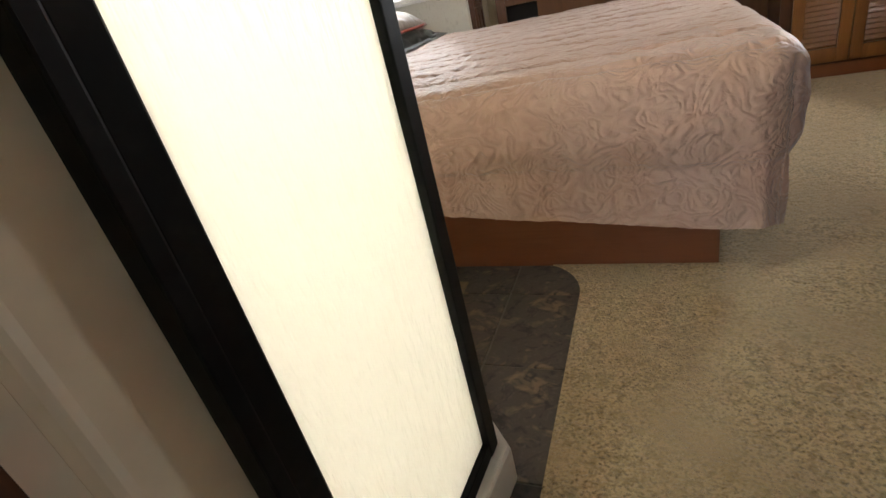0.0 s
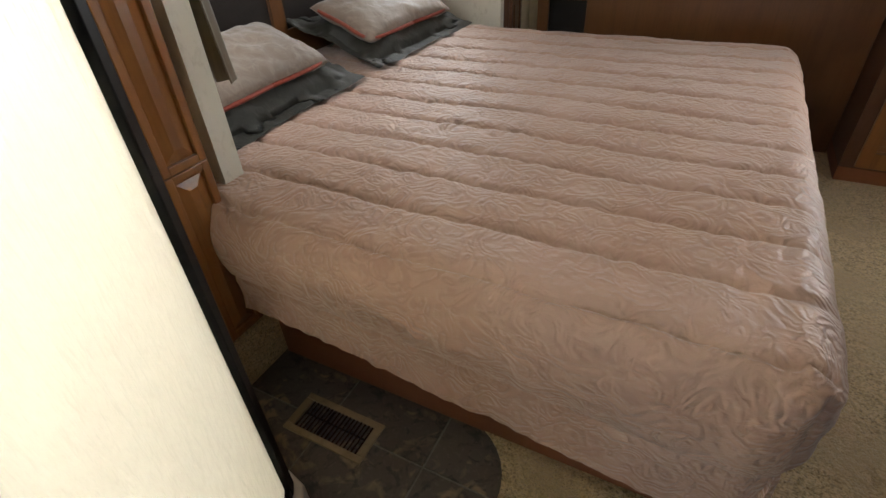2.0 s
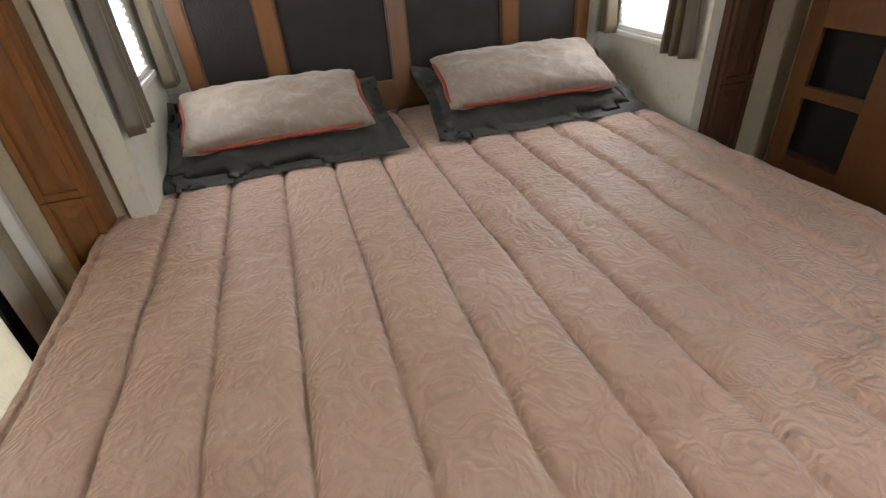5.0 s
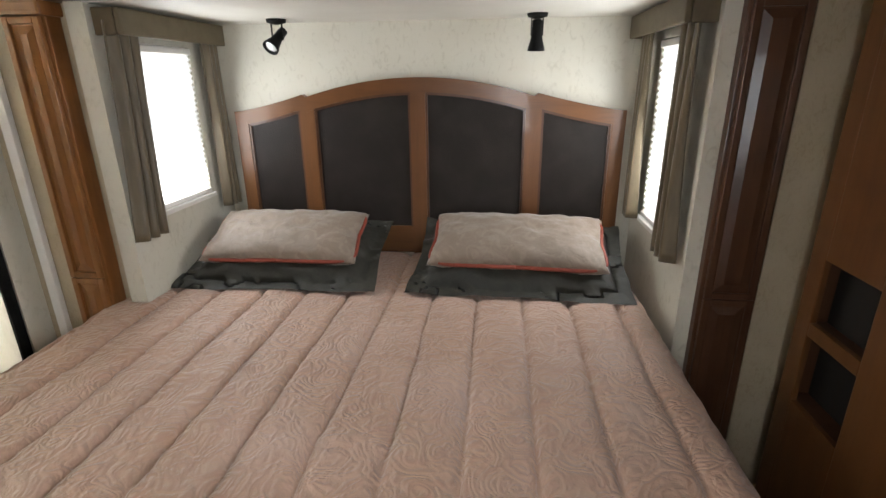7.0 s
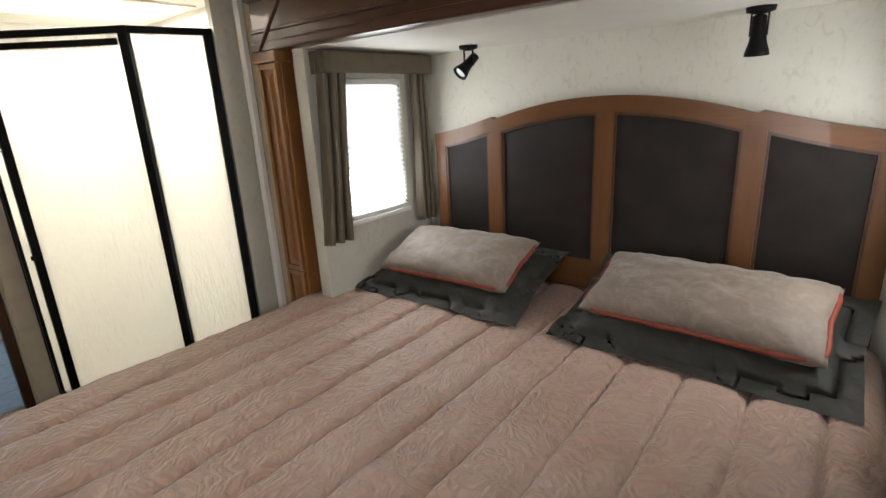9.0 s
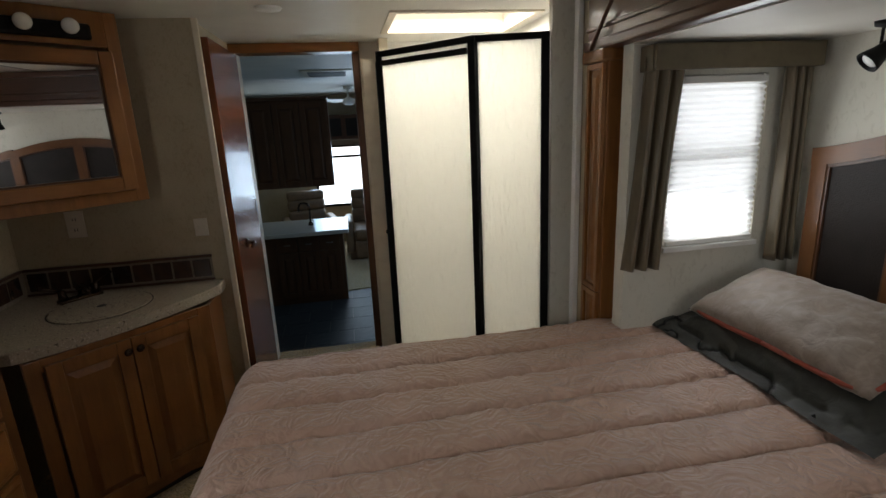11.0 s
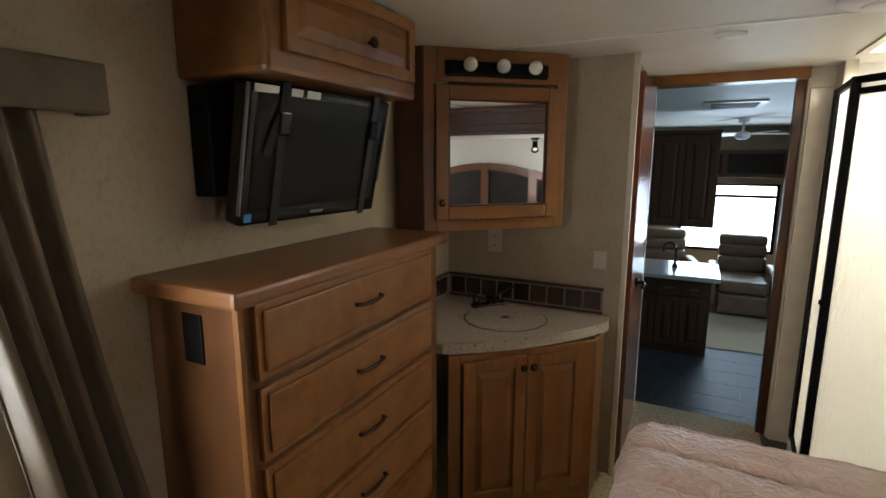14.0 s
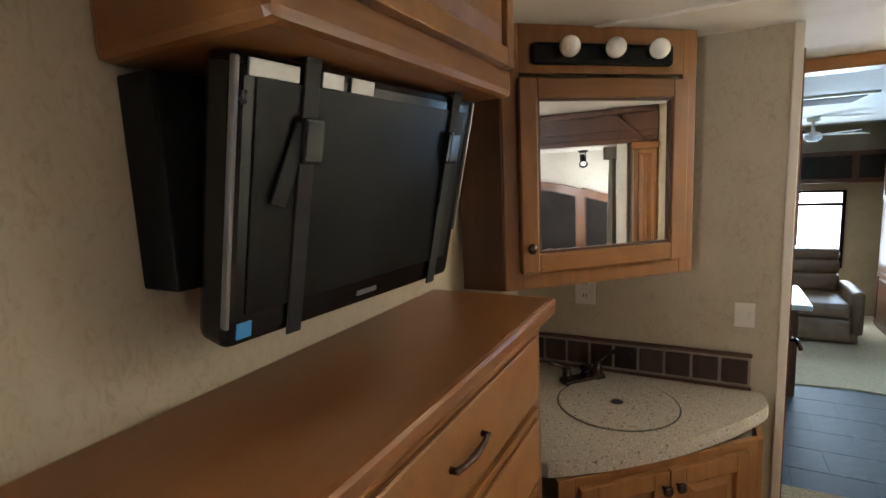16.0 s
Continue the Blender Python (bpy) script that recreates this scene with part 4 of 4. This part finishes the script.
CT0, CT1 = 0.780, 0.825
pa, pb = Vector((1.372, 1.500)), Vector((0.835, 0.93))
bow = []
for i in range(19):
    f = i / 18
    q = pa.lerp(pb, f)
    nrm = Vector((-0.727, 0.686))
    bow.append(tuple(q + nrm * (0.055 * math.sin(math.pi * f) ** 0.8)))
outline = [(XW - 0.002, YV + 0.002), (XW - 0.002, 1.500)] + bow + [(0.825, 0.90), (0.83, YV + 0.002)]
ctop = thing("washbasin_counter", "speckled tan solid-surface vanity top with covered round basin", "counter")
part("counter", slab(bmesh.new(), outline, CT0, CT1, 0.012), M_COUNTER, ctop)
bcx, bcy = 1.262, 1.075


def ring(r0, r1, z, n=48):
    bm = bmesh.new()
    i = [bm.verts.new((bcx + r0 * math.cos(2 * math.pi * k / n), bcy + r0 * math.sin(2 * math.pi * k / n), z)) for k in range(n)]
    o = [bm.verts.new((bcx + r1 * math.cos(2 * math.pi * k / n), bcy + r1 * math.sin(2 * math.pi * k / n), z)) for k in range(n)]
    for k in range(n):
        bm.faces.new((o[k], o[(k + 1) % n], i[(k + 1) % n], i[k]))
    return bm


part("basin_cover", lathe(bmesh.new(), [(0.001, 0.0), (0.186, 0.0), (0.188, 0.003), (0.184, 0.0055), (0.022, 0.0055), (0.020, 0.002), (0.001, 0.002)], pose(bcx, bcy, CT1), 48), M_COUNTER, ctop, "round basin cover with finger hole")
# flat dark ring and disc paint the shade of the joint and hole
part("cover_gap", ring(0.188, 0.193, CT1 + 0.0012), M_RECESS_SHADE, ctop)
part("finger_hole", lathe(bmesh.new(), [(0.001, 0.0), (0.019, 0.0), (0.019, 0.001), (0.001, 0.001)], pose(bcx, bcy, CT1 + 0.0035), 20), M_RECESS_SHADE, ctop)

splash = thing("tile_backsplash", "brown glazed tile backsplash strip with taupe grout", "backsplash", kind="structure")
SP0, SP1 = CT1 + 0.001, CT1 + 0.115
part("backing", boxes((0.872, XW - 0.012, YV + 0.001, YV + 0.008, SP0, SP1), (XW - 0.010, XW - 0.001, YV + 0.008, 1.5, SP0, SP1)), M_SPLASH_GROUT, splash)
part("edge_strip", boxes((0.868, XW - 0.014, YV + 0.001, YV + 0.016, SP1, SP1 + 0.012, 0.003), (XW - 0.018, XW - 0.001, YV + 0.016, 1.5, SP1, SP1 + 0.012, 0.003), (0.868, XW - 0.014, YV + 0.0085, YV + 0.015, SP0, SP0 + 0.010)), M_CHERRY, splash)
tile_me = mesh_of("tile", boxes((0, 0.078, 0, 0.006, 0, 0.084, 0.003)), M_SPLASH)
for k in range(9):
    ob = new("tile", tile_me)
    ob.parent, ob.matrix_basis = splash, pose(0.880 + 0.088 * k, YV + 0.008, SP0 + 0.020)
for k in range(7):
    ob = new("tile", tile_me)
    ob.parent, ob.matrix_basis = splash, pose(XW - 0.010, 0.85 + 0.088 * k, SP0 + 0.020, 0, 0, 90)

faucet = thing("faucet", "oil-rubbed bronze two-handle basin faucet", "faucet", pose(1.405, 0.935, CT1, 0, 0, 227))
part("base_plate", boxes((-0.085, 0.085, -0.026, 0.026, 0, 0.018, 0.008)), M_BRONZE, faucet)
for x in (-0.065, 0.065):
    v = lathe(bmesh.new(), [(0.020, 0.018), (0.016, 0.035), (0.014, 0.055), (0.008, 0.062)], pose(x, 0, 0))
    part("valve", v, M_BRONZE, faucet, smooth=True)
    s = 1 if x > 0 else -1
    part("handle", tube(bmesh.new(), [(x, 0, 0.058), (x + s * 0.03, 0, 0.072), (x + s * 0.075, -0.004, 0.092)], [0.008, 0.006, 0.007]), M_BRONZE, faucet, smooth=True)
part("spout", tube(bmesh.new(), [(0, 0, 0.015), (0, -0.005, 0.05), (0, -0.035, 0.066), (0, -0.075, 0.060), (0, -0.10, 0.045)], [0.016, 0.014, 0.012, 0.011, 0.010]), M_BRONZE, faucet, smooth=True)

# ---- plates, vents, detectors ----
sw = thing("light_switch", "almond double light switch plate on tan wall", "light switch", pose(0.895, YV, 1.085, 0, 0, 180), kind="")
part("plate", boxes((-0.030, 0.030, -0.006, 0.0, -0.042, 0.042, 0.003)), M_PLATE, sw)
for x in (-0.015, 0.015):
    part("toggle", boxes((x - 0.006, x + 0.006, -0.014, -0.0062, -0.012, 0.012, 0.002)), M_PLATE, sw)
ol = thing("wall_outlet", "almond duplex wall outlet below mirror cabinet", "outlet", pose(1.42, YV, 1.14, 0, 0, 180))
part("plate", boxes((-0.038, 0.038, -0.006, 0.0, -0.06, 0.06, 0.003)), M_PLATE, ol)
for z in (-0.024, 0.024):
    r = part("receptacle", boxes((-0.015, 0.015, -0.009, -0.0062, z - 0.016, z + 0.016, 0.003)), M_PLATE, ol)
    part("slot", boxes((-0.007, -0.004, -0.0095, -0.0091, z - 0.006, z + 0.006), (0.004, 0.007, -0.0095, -0.0091, z - 0.006, z + 0.006)), M_RECESS_SHADE, r)
cv = thing("ceiling_vent", "white round ceiling vent", "ceiling vent", pose(0.10, 1.30, CEIL - 0.001))
part("ring", lathe(bmesh.new(), [(0.045, -0.022), (0.075, -0.020), (0.098, -0.008), (0.10, 0.0)], n=28), M_WHITE, cv, smooth=True)
part("hub", lathe(bmesh.new(), [(0.01, -0.030), (0.036, -0.028), (0.042, -0.0225), (0.042, -0.0215)], n=24), M_WHITE, cv, smooth=True)
cl = thing("ceiling_lamp", "small white recessed ceiling lamp, unlit", "ceiling lamp", pose(0.62, 1.95, CEIL - 0.001))
part("rim", lathe(bmesh.new(), [(0.055, -0.012), (0.075, -0.008), (0.08, 0.0)], n=24), M_WHITE, cl, smooth=True)
part("lens", lathe(bmesh.new(), [(0.01, -0.018), (0.045, -0.015), (0.054, -0.0125)], n=24), M_BULB, cl, smooth=True)
sd = thing("ceiling_detector", "small white round ceiling fitting", "detector", pose(0.45, 1.00, CEIL - 0.001))
part("shell", lathe(bmesh.new(), [(0.02, -0.012), (0.05, -0.009), (0.055, 0.0)], n=24), M_WHITE, sd, smooth=True)

fv = thing("floor_vent", "brown metal floor register in tan frame", "floor vent", pose(-0.452, 1.305, 0.002))
part("frame", boxes((-0.145, 0.145, -0.070, -0.048, 0, 0.008, 0.003), (-0.145, 0.145, 0.048, 0.070, 0, 0.008, 0.003), (-0.145, -0.118, -0.048, 0.048, 0, 0.008, 0.003), (0.118, 0.145, -0.048, 0.048, 0, 0.008, 0.003)), M_REGISTER, fv, "tan register frame")
# dark sheet below the slats, the duct's shade put into its colour
part("well", boxes((-0.118, 0.118, -0.048, 0.048, -0.003, -0.001)), M_RECESS_SHADE, fv)
slat = mesh_of("slat", boxes((-0.0025, 0.0025, -0.048, 0.048, -0.001, 0.005)), M_BRONZE)
for k in range(17):
    ob = new("slat", slat)
    ob.parent, ob.matrix_basis = fv, pose(-0.112 + 0.014 * k, 0, 0, 0, 25, 0)

# ---- front built-ins: open shelves and louvred wardrobe ----
cub = thing("open_shelf_cabinet", "dark cherry cabinet with open cubby holes", "shelf cabinet")
CX0, CX1, CY = -0.73, 0.42, 3.925
part("frame", boxes((CX0, CX0 + 0.07, CY, CY + 0.02, 0.006, CEIL - 0.002, 0.003), (CX0 + 0.30, 0.995, CY, CY + 0.02, 0.006, CEIL - 0.002, 0.003), (CX0 + 0.07, CX0 + 0.30, CY, CY + 0.02, 0.985, CEIL - 0.002, 0.003),
     (CX0 + 0.07, CX0 + 0.30, CY, CY + 0.02, 0.735, 0.780, 0.003), (CX0 + 0.07, CX0 + 0.30, CY, CY + 0.02, 0.006, 0.50, 0.003)), M_HEAD, cub)
part("side", boxes((CX0, CX0 + 0.018, CY + 0.0205, YF, 0.006, CEIL - 0.002)), M_CHERRY, cub)
# near-black backing paints the shade inside the cubby holes
part("back", boxes((CX0 + 0.02, CX1, YF - 0.012, YF - 0.002, 0.1, CEIL - 0.002)), M_RECESS_SHADE, cub)
part("shelf", boxes((CX0 + 0.02, CX1, CY + 0.021, YF - 0.013, 0.745, 0.760)), M_CHERRY_Y, cub)
part("shelf", boxes((CX0 + 0.02, CX1, CY + 0.021, YF - 0.013, 0.48, 0.495)), M_CHERRY_Y, cub)
ward = thing("wardrobe", "cherry wardrobe with louvred doors", "wardrobe")
WX, WE, WY = 1.00, 1.68, 3.60
part("body", boxes((WX, WE, WY + 0.001, YF - 0.001, 0.08, CEIL - 0.002)), M_CHERRY, ward)
part("plinth", boxes((WX, WE, WY, YF - 0.002, 0.006, 0.079, 0.002)), M_BASE, ward)
ND = 2
dwid = 0.285
louvre = mesh_of("slat", boxes((0.06, dwid - 0.06, -0.014, -0.010, -0.013, 0.013, 0.0015)), M_WOOD_X)
for k in range(ND):
    at = pose(WX + 0.06 + k * (dwid + 0.006), WY, 0.095)
    h = 1.85
    dd = part("door", boxes((0, 0.058, -0.022, 0, 0, h, 0.003), (dwid - 0.058, dwid, -0.022, 0, 0, h, 0.003), (0.058, dwid - 0.058, -0.022, 0, 0, 0.08, 0.003), (0.058, dwid - 0.058, -0.022, 0, h - 0.08, h, 0.003), (0.058, dwid - 0.058, -0.003, 0, 0.08, h - 0.08)), M_WOOD_Z, ward, at=at)
    for j in range(60):
        ob = new("slat", louvre)
        ob.parent, ob.matrix_basis = dd, pose(0, 0, 0.098 + 0.0282 * j, 0, 0, 0) @ Matrix.Translation((0, -0.001, 0)) @ Matrix.Rotation(radians(-30), 4, "X")
    knob(dd, pose(0.03, -0.022, 0.82))

# ---- living area beyond the door ----
LX0, LX1, LY0, LY1 = -1.35, 1.75, -5.25, -0.04
setting("entry_step", boxes((0.10, 0.86, -0.33, -0.07, LOW, -0.21, 0.008), (0.05, 0.86, -0.069, -0.031, LOW, 0.005, 0.004)), M_CARPET, "carpeted steps down to living area", "steps")
setting("living_floor", boxes((LX0, LX1, LY0, LY1, LOW - 0.05, LOW - 0.004)), M_GROUT, "floor bed under vinyl planks", "floor")
carp = [(LX1, -4.9), (LX1, -5.2), (LX0, -5.2), (LX0, -2.42)] + [(-0.9 + 1.4 * f, -2.44 - 0.10 * math.sin(math.pi * f) ** 2 - 0.10 * f) for f in np.linspace(0, 1, 9)] + [(0.8, -2.75), (LX1, -2.9)]
setting("living_carpet", slab(bmesh.new(), carp, LOW, LOW + 0.012), M_CARPET, "beige living area carpet with curved edge", "carpet floor")
wall("wall_living_east", [(LX1, LX1 + 0.06, LY0, LY1, LOW, CEIL)], M_WALL)
wall("wall_living_west", [(LX0 - 0.06, LX0, LY0, LY1, LOW, CEIL)], M_WALL)
LW0, LW1, LZ0, LZ1 = -0.53, 0.72, 0.20, 1.20
wall("wall_living_rear", [(LX0, LW0, LY0 - 0.06, LY0, LOW, CEIL), (LW1, LX1, LY0 - 0.06, LY0, LOW, CEIL), (LW0, LW1, LY0 - 0.06, LY0, LOW, LZ0), (LW0, LW1, LY0 - 0.06, LY0, LZ1, CEIL)], M_WALL)
wall("wall_living_front", [(LX0, 0.05, -0.10, -0.042, LOW, CEIL), (0.86, LX1, -0.10, -0.042, LOW, CEIL)], M_WALL)
setting("living_ceiling", boxes((LX0, LX1, LY0, -0.262, CEIL, CEIL + 0.05)), M_CEIL, "white living area ceiling", "ceiling")
lw = thing("window_4", "large bright rear window with arched top light", "window", kind="structure")
part("window_frame", boxes((LW0, LW0 + 0.04, LY0, LY0 + 0.03, LZ0, LZ1, 0.003), (LW1 - 0.04, LW1, LY0, LY0 + 0.03, LZ0, LZ1, 0.003), (LW0 + 0.04, LW1 - 0.04, LY0, LY0 + 0.03, LZ0, LZ0 + 0.04, 0.003),
     (LW0 + 0.04, LW1 - 0.04, LY0, LY0 + 0.03, 1.0, 1.04, 0.003), (LW0 + 0.04, LW1 - 0.04, LY0, LY0 + 0.03, LZ1 - 0.03, LZ1, 0.003)), M_BLACK, lw)
ob = setting("backdrop", boxes((-1.6, 1.8, -5.9, -5.88, -0.6, 2.0)), M_DAY, "bright hazy daylight outside rear window", "backdrop")

uc = thing("kitchen_wall_cabinet", "dark cherry hanging kitchen cabinet", "wall cabinet")
part("body", boxes((0.345, 1.70, -2.62, -2.32, 0.885, 1.80, 0.004)), M_CHERRY, uc)
for k in range(3):
    panel_front(uc, "door", pose(0.36 + 0.28 * (k + 1) - 0.005, -2.32, 0.90, 0, 0, 180), 0.27, 0.87, M_CHERRY)
part("crown", boxes((0.335, 1.70, -2.63, -2.30, 1.801, 1.83, 0.006)), M_CHERRY, uc)
isl = thing("kitchen_island", "dark cherry kitchen island cabinet", "kitchen island")
part("body", boxes((0.31, 1.45, -2.85, -2.26, LOW + 0.001, 0.38, 0.004)), M_CHERRY, isl)
for k in range(3):
    panel_front(isl, "door", pose(0.34 + 0.23 * (k + 1), -2.26, LOW + 0.08, 0, 0, 180), 0.22, 0.52, M_CHERRY)
    d = part("drawer", boxes((0, 0.22, -0.018, 0, 0, 0.16, 0.005)), M_CHERRY, isl, at=pose(0.34 + 0.23 * (k + 1), -2.26, 0.19, 0, 0, 180))
    part("handle", tube(bmesh.new(), [(0.08, -0.018, 0.08), (0.08, -0.035, 0.08), (0.14, -0.035, 0.08), (0.14, -0.018, 0.08)], 0.006), M_SILVER, d)
it = thing("island_top", "glossy pale island worktop", "worktop")
part("top", boxes((0.24, 1.50, -2.90, -2.10, 0.382, 0.428, 0.012)), material("pale glossy laminate", (0.52, 0.50, 0.47), 0.16, spots=[(90, V1, (0.42, 0.40, 0.37), 0.5, 0.7, "noise")]), it)
kf = thing("kitchen_faucet", "dark gooseneck kitchen faucet on island", "faucet", pose(0.66, -2.5, 0.428))
part("spout", tube(bmesh.new(), [(0, 0, 0), (0, 0, 0.2)] + [(0.06 - 0.06 * math.cos(a), 0, 0.2 + 0.06 * math.sin(a)) for a in np.linspace(0.3, 3.0, 8)] + [(0.12, 0, 0.16)], 0.012), M_BRONZE, kf, smooth=True)
part("base_ring", lathe(bmesh.new(), [(0.03, 0), (0.025, 0.03), (0.014, 0.04)]), M_BRONZE, kf, smooth=True)


def recliner(at, group):
    ob = thing("recliner", "taupe leather recliner armchair with padded back", "armchair", at, group)
    part("base", boxes((-0.36, 0.36, -0.40, 0.34, 0.0, 0.30, 0.03)), M_RECLINER, ob)
    part("seat", boxes((-0.27, 0.27, -0.34, 0.42, 0.30, 0.46, 0.05)), M_RECLINER, ob, smooth=True)
    part("footrest", boxes((-0.27, 0.27, 0.345, 0.42, 0.04, 0.29, 0.03)), M_RECLINER, ob, smooth=True)
    for s in (-1, 1):
        part("arm", boxes((s * 0.275, s * 0.40, -0.36, 0.36, 0.10, 0.58, 0.045)), M_RECLINER, ob, smooth=True)
    for z0, z1, y in ((0.44, 0.66, -0.30), (0.65, 0.82, -0.33), (0.80, 0.95, -0.36)):
        part("back_cushion", boxes((-0.285, 0.285, y - 0.14, y + 0.05, z0, z1, 0.05)), M_RECLINER, ob, smooth=True)
    return ob


r1 = recliner(pose(-0.10, -4.25, LOW + 0.012, 0, 0, 0), "recliners")
copy_thing(r1, pose(0.82, -4.45, LOW + 0.012, 0, 0, 10))
tc = thing("rear_wall_cabinet", "dark cabinets above rear window", "wall cabinet")
part("body", boxes((-1.30, 1.70, -5.24, -4.92, 1.30, 1.68, 0.004)), M_CHERRY, tc)
for k in range(4):
    part("door", boxes((0, 0.66, -0.015, 0, 0, 0.27, 0.004)), M_LEATHER, tc, "dark inset door", at=pose(-1.25 + 0.73 * (k + 1) - 0.05, -4.92, 1.355, 0, 0, 180))
ec = thing("entertainment_cabinet", "dark cherry tall cabinet along living area wall", "tall cabinet")
part("body", boxes((-1.34, -0.80, -4.85, -3.1, LOW + 0.013, 1.85, 0.004)), M_CHERRY, ec)
part("screen", boxes((-0.80, -0.795, -4.5, -3.5, 0.35, 0.95, 0.002)), M_LEATHER, ec, "dark television screen")
for k in range(3):
    panel_front(ec, "door", pose(-0.80, -4.80 + 0.57 * k, LOW + 0.06, 0, 0, 90), 0.55, 0.62, M_CHERRY)
    panel_front(ec, "door", pose(-0.80, -4.80 + 0.57 * k, 1.10, 0, 0, 90), 0.55, 0.70, M_CHERRY)
lcv = thing("ceiling_air_vent", "white rectangular ceiling air vent", "ceiling vent")
part("plate", boxes((0.08, 0.52, -1.98, -1.40, CEIL - 0.015, CEIL - 0.001, 0.004)), M_PLATE, lcv)
part("grille", boxes((0.13, 0.47, -1.9, -1.48, CEIL - 0.020, CEIL - 0.0155, 0.002)), M_GROUT, lcv)
fan = thing("ceiling_fan", "white ceiling fan with still blades", "ceiling fan", pose(0.1, -3.55, CEIL))
part("stem", lathe(bmesh.new(), [(0.06, 0.0), (0.055, -0.03), (0.015, -0.04), (0.015, -0.13), (0.07, -0.15), (0.08, -0.20), (0.04, -0.23)]), M_WHITE, fan, smooth=True)
for k in range(4):
    part("blade", boxes((0.09, 0.52, -0.06, 0.06, -0.172, -0.164, 0.003)), M_WHITE, fan, at=pose(0, 0, 0, 0, 0, 25 + 90 * k) @ pose(0, 0, 0, 8, 0, 0))

# ---- floor pieces ----
T = 0.345
tile = mesh_of("tile", boxes((0.003, T - 0.003, 0.003, T - 0.003, -0.004, 0.0015, 0.0012)), M_TILE)
for i in range(2):
    for j in range(5):
        x, y = -0.140 - T * (i + 1), 1.655 - T * (j + 1)
        if y < -0.12:
            continue
        ob = new("tile", tile)
        ob.parent, ob.matrix_basis = floor_tiles, pose(x, y, 0)
    # narrower column at the carpet's edge
edge_tile = mesh_of("tile", boxes((0.003, 0.30, 0.003, T - 0.003, -0.004, 0.0015, 0.0012)), M_TILE)
for j in range(5):
    ob = new("tile", edge_tile)
    ob.parent, ob.matrix_basis = floor_tiles, pose(-0.140, 1.655 - T * (j + 1), 0)

LT = 0.45
plank = mesh_of("plank", boxes((0.002, LT - 0.002, 0.002, 0.30 - 0.002, -0.004, 0.0, 0.001)), M_VINYL)
living = bpy.data.objects["living_floor"]
for i in range(6):
    for j in range(8):
        ob = new("plank", plank)
        ob.parent, ob.matrix_basis = living, pose(-1.3 + LT * i + (0.22 if j % 2 else 0.0), -2.85 + 0.30 * j, LOW)
